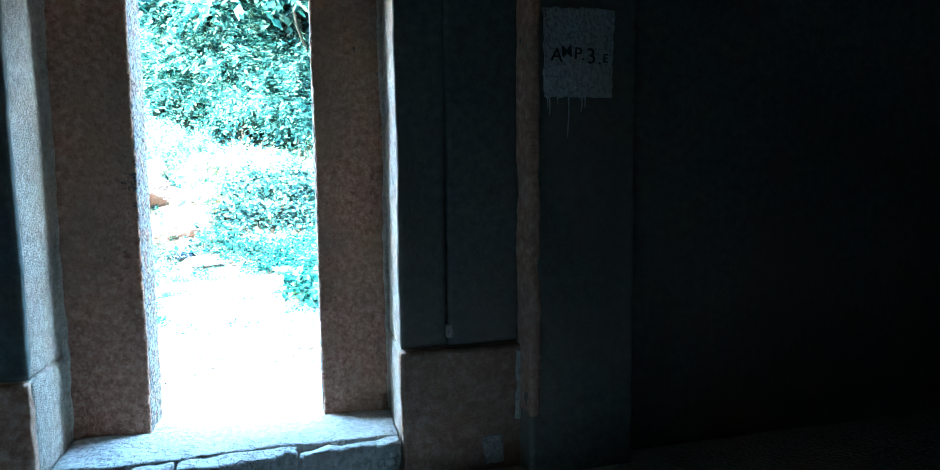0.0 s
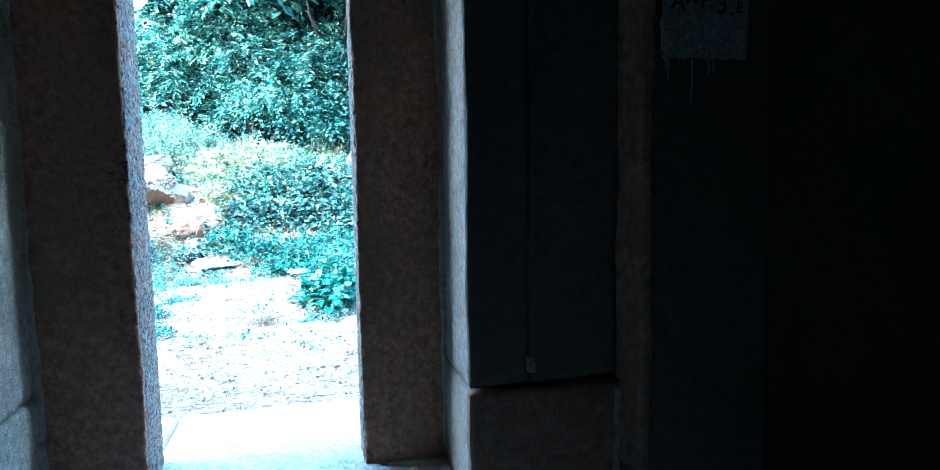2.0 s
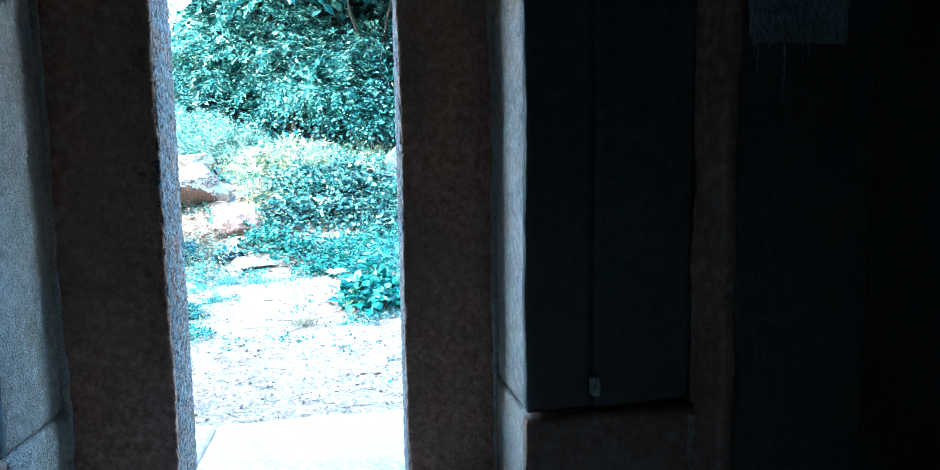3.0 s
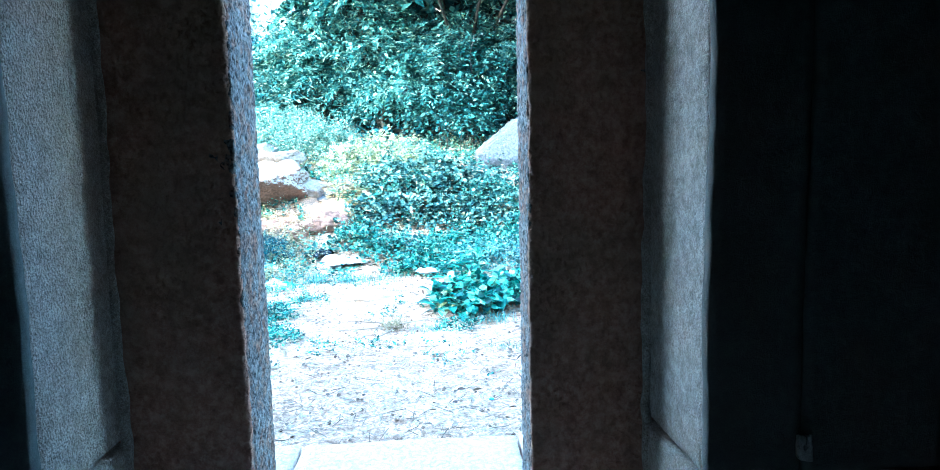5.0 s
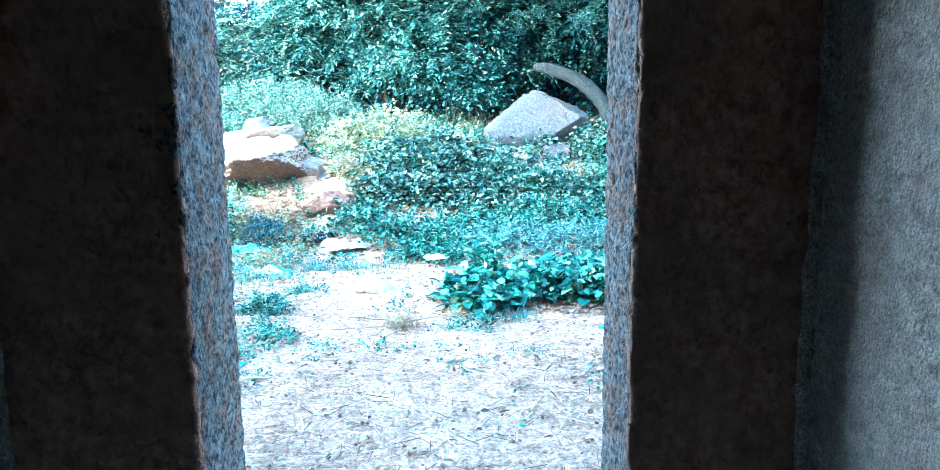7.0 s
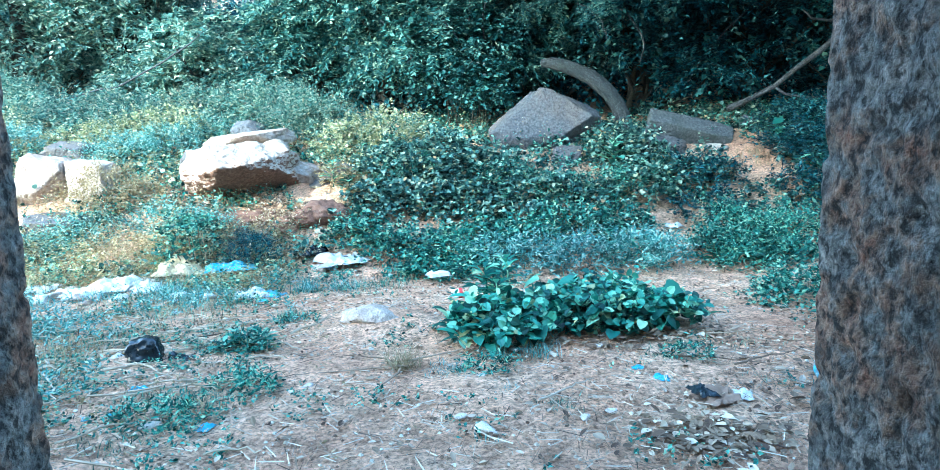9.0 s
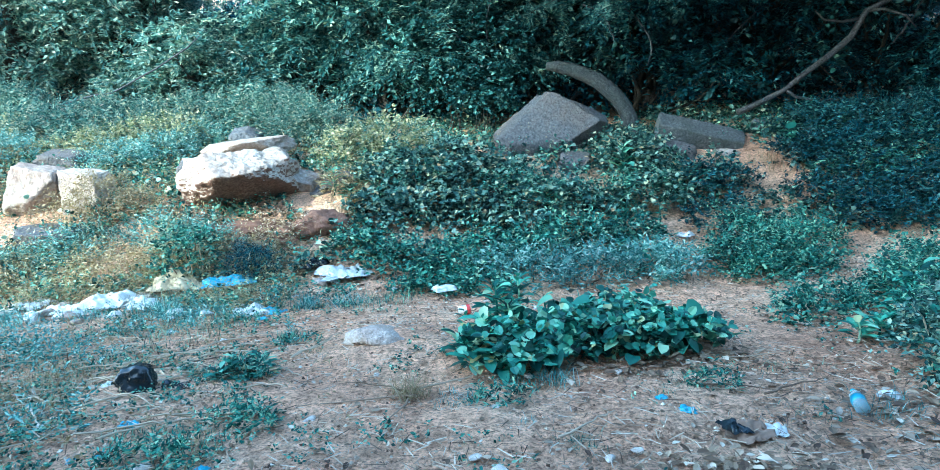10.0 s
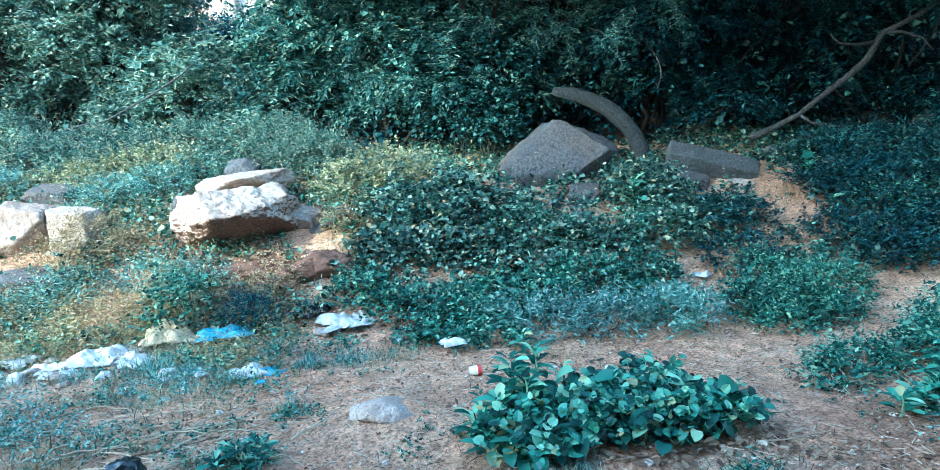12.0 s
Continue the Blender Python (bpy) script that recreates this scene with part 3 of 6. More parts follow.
def doorway():
    d = tagged(empty("door_1"), "open stone doorway with rough-hewn granite jambs", "doorway", kind="structure")
    stone_block("jamb", (-RX - 0.03, -JX, 0.0, 0.265, SILL - 0.05, 2.62), M_GRANITE, d, step=0.0085, amp=0.003, scale=34, seed=1.3, round_=0.01, pock=0.0048)
    stone_block("jamb", (JX, RX + 0.03, 0.0, 0.21, SILL - 0.05, 2.62), M_GRANITE, d, step=0.0085, amp=0.003, scale=34, seed=4.1, round_=0.01, pock=0.0048)
    for s in (1, -1):
        x0, x1 = sorted((s * (JX + 0.001), s * (RX + 0.02)))
        stone_block("jamb_face", (x0, x1, -0.005, 0.02, SILL - 0.04, 2.61), M_JAMB, d, "reddish-brown inner face, paler than the jamb", step=0.0125, amp=0.004, scale=30, seed=s * 2.2, round_=0.012)
        x0, x1 = sorted((s * (RX - 0.022), s * (RX + 0.01)))
        stone_block("mortar_strip", (x0, x1, -0.02, 0.01, SILL, 2.6), M_REVEAL, d, "rough pale mortar bead", step=0.012, amp=0.007, scale=16, seed=s * 3.3)
    stone_block("lintel", (-RX - 0.03, RX + 0.03, 0.0, JY, 2.625, 2.70), M_JAMB, d, step=0.03, amp=0.004)
    stone_block("threshold", (-RX + 0.008, RX - 0.008, -0.372, 0.34, -0.1, SILL), M_SILL, d, "worn pale stone threshold", step=0.018, amp=0.011, scale=8, round_=0.012, seed=2)
    for x0, x1, y0, drop, seed in ((-RX + 0.01, -0.25, -0.455, 0.012, 5.0), (-0.245, 0.30, -0.47, 0.004, 6.4), (0.305, RX - 0.01, -0.45, 0.016, 8.1)):
        stone_block("sill_edge", (x0, x1, y0, -0.376, -0.1, SILL - drop), M_SILL, d, "flaking chipped front edge of the threshold", step=0.014, amp=0.017, scale=11, round_=0.016, seed=seed)
    return d


def hall():
    # floor colour raised so that daylight bounces onto walls and jambs
    tagged(stone_block("floor", (-5, 6, -8, -0.47, -0.2, 0.0), M_SILL, None, step=0.3, amp=0.004), "worn pale stone floor of the hall, brightened for its bounce", "floor", kind="structure")
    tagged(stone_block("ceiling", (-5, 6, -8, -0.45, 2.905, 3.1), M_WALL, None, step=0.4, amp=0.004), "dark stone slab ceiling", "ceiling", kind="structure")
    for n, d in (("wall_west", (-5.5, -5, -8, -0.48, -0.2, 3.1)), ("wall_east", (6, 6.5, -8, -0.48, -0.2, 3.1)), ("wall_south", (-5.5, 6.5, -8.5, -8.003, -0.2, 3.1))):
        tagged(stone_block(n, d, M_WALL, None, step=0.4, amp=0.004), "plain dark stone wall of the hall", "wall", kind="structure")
    f = tagged(empty("pavement"), "pale flagstones laid before the doorway", "pavement", kind="structure")
    for i, (a, b) in enumerate(((-1.9, -1.2), (-1.19, -0.55), (-0.54, 0.535), (0.545, 1.3), (1.31, 2.0))):
        stone_block("flagstone", (a, b, 0.35, 1.27, -0.1, 0.05), M_FLAG, f, step=0.06, amp=0.004, seed=i)


def shade_tower():
    """A tall stepped tower behind the hall, unseen; added to keep the yard in shade."""
    t = tagged(empty("shade_tower", (-16.65, -17.0, -0.1)), "unseen tall stepped granite tower added to shade the yard", "tower", kind="structure")
    z = 0.0
    for half, h in ((11.75, 17.0), (11.6, 3.0), (11.45, 2.5), (11.3, 1.5)):
        stone_block("tier", (-half, half, -2.5, 2.0 - 0.2 * (11.75 - half), z, z + h), M_OUTER, t, step=1.0, amp=0.03)
        z += h + 0.005


wall_north()
doorway()
hall()
shade_tower()


def painted_mark():
    """The whitewashed square with hand-painted letters."""
    s = tagged(empty("painted_sign", (1.46, -0.614, 1.85)), "whitewashed square with black hand-painted lettering on a pilaster", "sign")
    v, f = hewn_box(0, 0.36, -0.005, 0.0, 0, 0.41, step=0.008, amp=0.008, scale=30, round_=0.002)
    link("whitewash_patch", raw_mesh("whitewash_patch", v, f, M_WHITEWASH, True), s)
    for text, x, z, size, turn in (("A", 0.035, 0.165, 0.085, 4), ("M", 0.09, 0.182, 0.072, -4), ("P.", 0.152, 0.175, 0.078, 3), ("3", 0.22, 0.155, 0.10, -6), (".", 0.275, 0.155, 0.08, 0), ("E", 0.30, 0.165, 0.055, 3)):
        c = bpy.data.curves.new("letter", "FONT")
        c.body, c.size, c.extrude, c.offset = text, size * 1.02, 0.0015, 0.0006
        c.materials.append(M_INK)
        ob = link("letter", c, s)
        ob.matrix_basis = pose(x, -0.0115, z, 90, turn, 0)
    for x, l in ((0.018, 0.05), (0.03, 0.09), (0.072, 0.035), (0.13, 0.19), (0.198, 0.07), (0.212, 0.05)):
        bm = bmesh.new()
        tube(bm, bent((x, -0.002, 0.003), (x + 0.006 * math.sin(x * 90), -0.002, -l), (0.004, 0, 0), 6, 0.001), [0.0045, 0.004, 0.003, 0.0035, 0.003, 0.0015], 5)
        part("paint_drip", bm, M_WHITEWASH, s)


painted_mark()


# ---- rocks on the bank ----
def rocks():
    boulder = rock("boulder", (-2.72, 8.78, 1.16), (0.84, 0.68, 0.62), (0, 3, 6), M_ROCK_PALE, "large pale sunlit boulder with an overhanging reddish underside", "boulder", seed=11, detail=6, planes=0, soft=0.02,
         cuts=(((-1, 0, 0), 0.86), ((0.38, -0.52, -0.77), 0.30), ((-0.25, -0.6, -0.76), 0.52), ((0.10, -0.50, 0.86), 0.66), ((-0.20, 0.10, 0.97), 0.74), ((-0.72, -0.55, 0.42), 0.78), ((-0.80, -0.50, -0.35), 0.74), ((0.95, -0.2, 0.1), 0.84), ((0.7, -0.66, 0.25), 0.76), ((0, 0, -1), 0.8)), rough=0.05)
    # the freshly broken underside: red rock, with the overhang's shade put into its dark colour
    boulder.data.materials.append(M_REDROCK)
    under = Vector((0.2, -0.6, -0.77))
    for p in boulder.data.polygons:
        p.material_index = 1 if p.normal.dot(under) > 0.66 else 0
    rock("flat_rock", (-2.77, 9.5, 1.66), (0.66, 0.42, 0.19), (0, -6, 4), M_ROCK_PALE, "flat pale slab of rock lying on a boulder", seed=4, planes=0, detail=5, rough=0.035, soft=0.012,
         cuts=(((0, -0.25, 0.97), 0.62), ((0.1, -0.8, -0.6), 0.55), ((-0.8, -0.55, 0.2), 0.72), ((0.85, -0.5, 0), 0.76), ((0, 0, -1), 0.7)))
    rock("rock", (-2.92, 10.1, 1.85), (0.30, 0.24, 0.17), (0, 12, 0), M_ROCK_GREY, "small grey stone among weeds on the bank", seed=5, planes=0, cuts=(((-0.5, -0.4, 0.75), 0.6), ((0.5, -0.4, 0.75), 0.62), ((0, -0.95, 0.1), 0.7), ((-0.9, 0, 0), 0.75), ((0.9, 0, 0), 0.75)))
    rock("rock", (-2.02, 9.3, 1.16), (0.50, 0.46, 0.34), (4, 12, -10), M_ROCK_PALE, "pale broken rock beside the boulder", seed=6, planes=2, detail=5,
         cuts=(((0.2, -0.4, 0.88), 0.46), ((0.1, -0.85, -0.45), 0.5), ((0.9, -0.2, 0.2), 0.7), ((-0.9, 0.1, 0.2), 0.7)))
    rock("rock", (-1.55, 9.25, 1.06), (0.40, 0.33, 0.22), (0, -14, 10), M_ROCK_GREY, "grey rock half sunk in the bank", seed=7, planes=2, cuts=(((-0.3, -0.5, 0.8), 0.45), ((0.2, -0.9, -0.1), 0.6)))
    rock("rock", (-3.5, 9.35, 1.38), (0.24, 0.25, 0.16), (0, 0, 20), M_ROCK_GREY, "grey rock half sunk in the bank", seed=17)
    rock("rock", (-5.45, 8.9, 1.16), (0.46, 0.34, 0.46), (0, 4, 4), M_ROCK_PALE, "pale upright broken rock on the bank among weeds", seed=8, planes=0, detail=5, soft=0.008, rough=0.03,
         cuts=(((-0.15, -0.93, 0.3), 0.52), ((0.72, -0.4, -0.58), 0.42), ((0.1, -0.1, 1), 0.68), ((-0.95, 0, 0.1), 0.74), ((0.95, -0.1, 0.25), 0.72), ((0.2, -0.6, -0.75), 0.62)))
    rock("rock", (-4.86, 8.95, 1.10), (0.40, 0.3, 0.46), (0, -3, 6), M_SUNKSTONE, "brownish blocky rock behind dry weeds", seed=9, planes=0, detail=5, soft=0.008, rough=0.03,
         cuts=(((-0.1, -0.97, 0.1), 0.5), ((0.93, -0.3, 0.1), 0.66), ((0.12, -0.1, 1), 0.66), ((-0.95, -0.1, 0), 0.7)))
    rock("flat_rock", (-4.96, 8.25, 0.62), (0.52, 0.32, 0.14), (6, 3, 5), M_ROCK_GREY, "flat stone lying on the bank", seed=10, planes=0, detail=5, soft=0.01, cuts=(((0, -0.2, 1), 0.55), ((0, -1, 0), 0.7), ((-0.9, -0.3, 0), 0.8), ((0.8, -0.6, 0), 0.78)))
    rock("flat_rock", (-5.53, 9.8, 1.55), (0.44, 0.32, 0.19), (4, 10, 5), M_ROCK_GREY, "flat grey stone among weeds", seed=12, planes=0, detail=5, soft=0.01, cuts=(((-0.2, -0.3, 0.93), 0.6), ((0, -0.95, 0.1), 0.7), ((0.8, -0.3, 0.4), 0.72), ((-0.9, 0, 0.2), 0.75)))
    rock("granite_block", (2.10, 10.35, 1.76), (1.0, 0.74, 0.86), (0, 8, -2), M_ROCK_GREY, "large angular grey granite block lying on the bank", "boulder", seed=21, detail=6, planes=0, soft=0.006, rough=0.022,
         cuts=(((-0.10, -0.86, 0.50), 0.50), ((0.42, -0.25, 0.88), 0.62), ((0.15, 0.1, 0.98), 0.68), ((-0.78, -0.1, 0.60), 0.72), ((0.72, -0.45, -0.53), 0.44), ((0.95, 0, 0.2), 0.8), ((0.1, -0.9, -0.35), 0.66), ((0, 0.9, 0.2), 0.7), ((0, 0, -1), 0.8)))
    rock("rock", (2.18, 9.5, 1.25), (0.34, 0.27, 0.27), (0, -8, 20), M_ROCK_GREY, "small angular grey rock below the granite block", seed=23, planes=0, detail=5, soft=0.01, rough=0.025,
         cuts=(((-0.4, -0.85, 0.35), 0.5), ((0.1, -0.3, 0.95), 0.62), ((0.85, -0.5, -0.1), 0.6), ((0.4, -0.8, -0.45), 0.5), ((-0.9, 0.1, 0.2), 0.75)))
    s = stone_block("fallen_slab", (-0.68, 0.68, -0.22, 0.22, -0.17, 0.17), M_ROCK_DARK, None, step=0.03, amp=0.014, scale=9, round_=0.02, seed=3)
    s.matrix_basis = pose(4.28, 10.0, 1.66, 30, 15, -12)
    tagged(s, "long dressed grey stone slab lying tilted on the bank", "stone slab")
    rock("rock", (3.86, 9.75, 1.43), (0.36, 0.25, 0.18), (0, 16, -10), M_ROCK_GREY, "brownish rock under the fallen slab", seed=25, planes=0, cuts=(((-0.2, -0.5, 0.85), 0.5), ((0, -0.95, -0.1), 0.6), ((0.9, -0.2, 0.1), 0.75)))
    rock("rock", (4.57, 9.6, 1.38), (0.21, 0.15, 0.085), (0, 0, 0), M_ROCK_PALE, "small pale stone beside the fallen slab", seed=26)
    rock("rock", (5.66, 10.3, 1.66), (0.46, 0.3, 0.26), (0, 8, 10), M_ROCK_DARK, "dark bluish rock at the edge of the wood", seed=27, planes=0, detail=5, cuts=(((-0.2, -0.75, 0.6), 0.5), ((0.3, -0.1, 0.95), 0.65), ((0.8, -0.5, 0.2), 0.6), ((-0.9, -0.2, 0.2), 0.72)))
    rock("rock", (8.0, 10.8, 1.72), (0.34, 0.3, 0.26), (0, 0, 10), M_ROCK_DARK, "dark rock half hidden by ground cover", seed=28, planes=9)
    rock("rock", (8.55, 10.9, 1.76), (0.25, 0.3, 0.22), (0, 0, 10), M_ROCK_DARK, "dark rock half hidden by ground cover", seed=29, planes=9)
    b = stone_block("stone_block", (-0.45, 0.45, -0.3, 0.3, -0.24, 0.24), M_ROCK_DARK, None, step=0.04, amp=0.012, round_=0.03, seed=6)
    b.matrix_basis = pose(9.2, 11.3, 2.1, 0, 4, 8)
    tagged(b, "squared dark stone block under the trees", "stone block")
    rock("half_buried_stone", (-0.50, 5.05, 0.02), (0.33, 0.28, 0.17), (0, 4, 0), M_SUNKSTONE, "worn pale stone half buried in the trodden soil", seed=31, soft=0.02, rough=0.035, planes=10, detail=5)

    # dark earth added here to cut the light bounced onto the underside
    rock("earth_bank", (-2.75, 8.5, 0.5), (0.95, 0.36, 0.18), (0, 0, 4), M_EARTH, "bare red earth in the shade under the boulder", "earth", seed=73, planes=4, detail=5, rough=0.09, soft=0.03)
    rock("earth_bank", (-1.5, 8.45, 0.5), (0.46, 0.3, 0.3), (0, 8, 10), M_EARTH, "crumbling bank of bare red earth below the boulder", "earth", seed=71, planes=5, detail=5, rough=0.09, soft=0.03)
    rock("earth_bank", (-2.0, 8.35, 0.42), (0.36, 0.26, 0.2), (0, -6, 0), M_EARTH, "crumbling bank of bare red earth below the boulder", "earth", seed=72, planes=5, detail=5, rough=0.09, soft=0.03)


rocks()


# ---- trees ----
def tree(at, height_, radius, lumps, seed, lean=(0, 0), leafiness=72, low=0.5, mat=None, shade_clumps=0):
    """A tree: a tapered trunk with limbs, and a crown of many small leaves in clumps."""
    global rng
    rng = np.random.default_rng(seed)
    x, y = at
    z = float(height(x, y))
    t = tagged(empty("tree", (x, y, z)), "leafy tree with a dark trunk at the edge of the wood", "tree", group="trees of the wood")
    bm = bmesh.new()
    top = (lean[0], lean[1], height_ * 0.7)
    spine = bent((0, 0, -0.2), top, (0.25 * math.sin(seed), 0.1, 0), 8, 0.05)
    tube(bm, spine, [0.15 - 0.013 * i for i in range(8)], 9)
    balls, limbs = [], []
    lumps = int(lumps * 1.3)
    for i in range(lumps + shade_clumps):
        a = rng.uniform(0, 2 * math.pi)
        r = radius * math.sqrt(rng.random())
        c = Vector((r * math.cos(a) + lean[0] * 0.5, r * math.sin(a) * 0.8 + lean[1] * 0.5, rng.uniform(low, height_)))
        s = rng.uniform(0.5, 1.0)
        # extra clumps hung forward and mostly unseen, added to shade what lies below
        if i >= lumps:
            c = Vector((rng.uniform(-1.6, 1.6), rng.uniform(-4.2, -0.4), rng.uniform(3.4, 5.0)))
            s = rng.uniform(1.0, 1.5)
        balls.append((c.x, c.y, c.z, s, s, s * 0.72))
        k = min(7, max(1, int(c.z / height_ * 7)))
        limbs.append(bent(spine[k - 1], c, (0, 0, -0.15), 6, 0.04))
    trunk = part("trunk", bm, M_BARK_DARK, t, smooth=True)
    for pts in limbs:
        bm = bmesh.new()
        tube(bm, pts, [0.06, 0.05, 0.04, 0.03, 0.02, 0.012], 6)
        part("limb", bm, M_BARK_DARK, trunk, smooth=True)
    low_balls = [b for b in balls if b[2] + z < 5.2 + 0.25 * max(0, y - 13)]
    high_balls = [b for b in balls if b[2] + z >= 5.2 + 0.25 * max(0, y - 13)]
    pieces = []
    if low_balls:
        # feathery sprays of narrow leaflets, with broader leaves between them
        pieces.append(clumps(NARROW, low_balls, leafiness * 0.52, 0.46, 16, 0.14, droop=0.5, lift=0.15, spread=1.1, tilt=0.25))
        pieces.append(clumps(DIAMOND, low_balls, leafiness * 0.36, 0.40, 9, 0.12, droop=0.45, lift=0.1))
    if high_balls:
        pieces.append(clumps(DIAMOND, high_balls, leafiness * 0.22, 0.6, 9, 0.32, droop=0.45, lift=0.1))
    v, f = join(pieces)
    link("crown", raw_mesh("crown", v, f, mat or M_FOREST), t)
    if shade_clumps and low_balls:
        v, f = clumps(BROADLEAF, low_balls, leafiness * 0.16, 0.5, 8, 0.125, droop=0.9, lift=-0.2)
        tagged(link("climbing_vine", raw_mesh("climbing_vine", v, f, M_VINE), t, "climbing vine with heart-shaped leaves"), kind="stuff")
    return t


def wood():
    k = 100
    # the two at x > 12 are unseen, added to block sky from the right
    for x, y, h, r, n, low in ((-11.0, 14.5, 6.5, 2.0, 16, 0.4), (-8.6, 13.6, 6.0, 1.7, 18, 0.8), (-6.6, 14.2, 5.2, 1.8, 17, 0.8), (-4.7, 13.6, 1.7, 1.5, 12, 0.4), (-5.9, 13.9, 4.6, 0.8, 10, 1.4), (-2.2, 13.6, 5.0, 1.25, 20, 1.1),
                               (-0.9, 13.2, 5.6, 1.6, 30, 1.3), (0.9, 13.4, 5.8, 1.7, 32, 1.2), (2.6, 13.6, 5.8, 1.7, 27, 0.8), (4.4, 13.2, 6.4, 2.2, 34, 1.0),
                               (6.6, 12.8, 5.8, 2.4, 32, 1.5), (9.0, 12.4, 5.8, 2.4, 32, 1.2), (11.4, 12.2, 6.8, 2.4, 22, 1.4), (12.8, 11.0, 6, 2.0, 18, 0.4), (12.2, 8.0, 6.5, 1.8, 18, 0.8), (-8.5, 17.6, 4.4, 1.0, 14, 0.3), (-10.2, 16.6, 5.5, 1.2, 14, 0.3), (-7.2, 17.8, 5.0, 0.9, 12, 0.3)):
        # leaf colour follows x: sunlit tones at left, shaded tones at right
        t = tree((x, y), h, r, n, k, mat=M_SUNNY if x < -4 else M_FEATHER if x < 3.5 else M_FOREST, shade_clumps=36 if 3.5 < x < 12 else 4 if x > -2 else 0)
        k += 1
        if x == 4.4:
            # low boughs with pale feathery sprays, in front of the dark hollow
            for a, b in (((0.1, 0, 2.2), (-1.75, -3.3, 1.35)), ((0.1, 0, 2.4), (-0.6, -2.9, 1.75)), ((0, 0, 2.2), (-2.7, -2.6, 1.6))):
                bm = bmesh.new()
                pts = bent(a, b, (0, 0, 0.35), 9, 0.03)
                tube(bm, pts, [0.03, 0.027, 0.024, 0.02, 0.017, 0.014, 0.011, 0.008, 0.005], 6)
                bough = part("bough", bm, M_BARK_DARK, t, smooth=True)
                q = np.array([p[:] for p in pts[4:]])
                P = np.repeat(q, 16, 0) + rng.normal(0, 0.12, (len(q) * 16, 3))
                v, f = sprigs(NARROW, P, rng.normal(0, 0.6, P.shape) + np.array([-0.3, -0.6, 0.1]), 0.34, 22, 0.07, 0.35, 1.1, 0.2)
                tagged(link("spray", raw_mesh("spray", v, f, M_FEATHER), bough, "pale feathery spray of narrow leaflets"), kind="stuff")
    for x, y, h in ((-9.5, 17.5, 7), (-6.0, 18.5, 0.9), (-0.9, 17.5, 7), (0.5, 17.0, 7.5), (3.6, 17.2, 7.5), (6.8, 17.0, 7.5), (10.0, 16.8, 7.5), (13, 17, 7.5)):
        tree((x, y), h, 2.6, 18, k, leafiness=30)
        k += 1


wood()


def white_building():
    z = float(height(-7, 26)) - 0.6
    b = tagged(empty("white_building", (-6.55, 27.5, z)), "weathered whitewashed building glimpsed behind the trees", "building")
    stone_block("wall", (-0.95, 0.95, -1.5, 1.5, 0, 5.4), M_OLDWASH, b, step=0.12, amp=0.05, scale=4)
    stone_block("roof", (-1.0, 1.0, -1.8, 1.6, 5.4, 5.7), M_OUTER, b, step=0.3, amp=0.02)
    for x in (-0.7, 0.1, 0.8):
        stone_block("pillar", (x - 0.12, x + 0.12, -1.75, -1.5, 0, 5.4), M_OUTER, b, step=0.15, amp=0.02)


white_building()


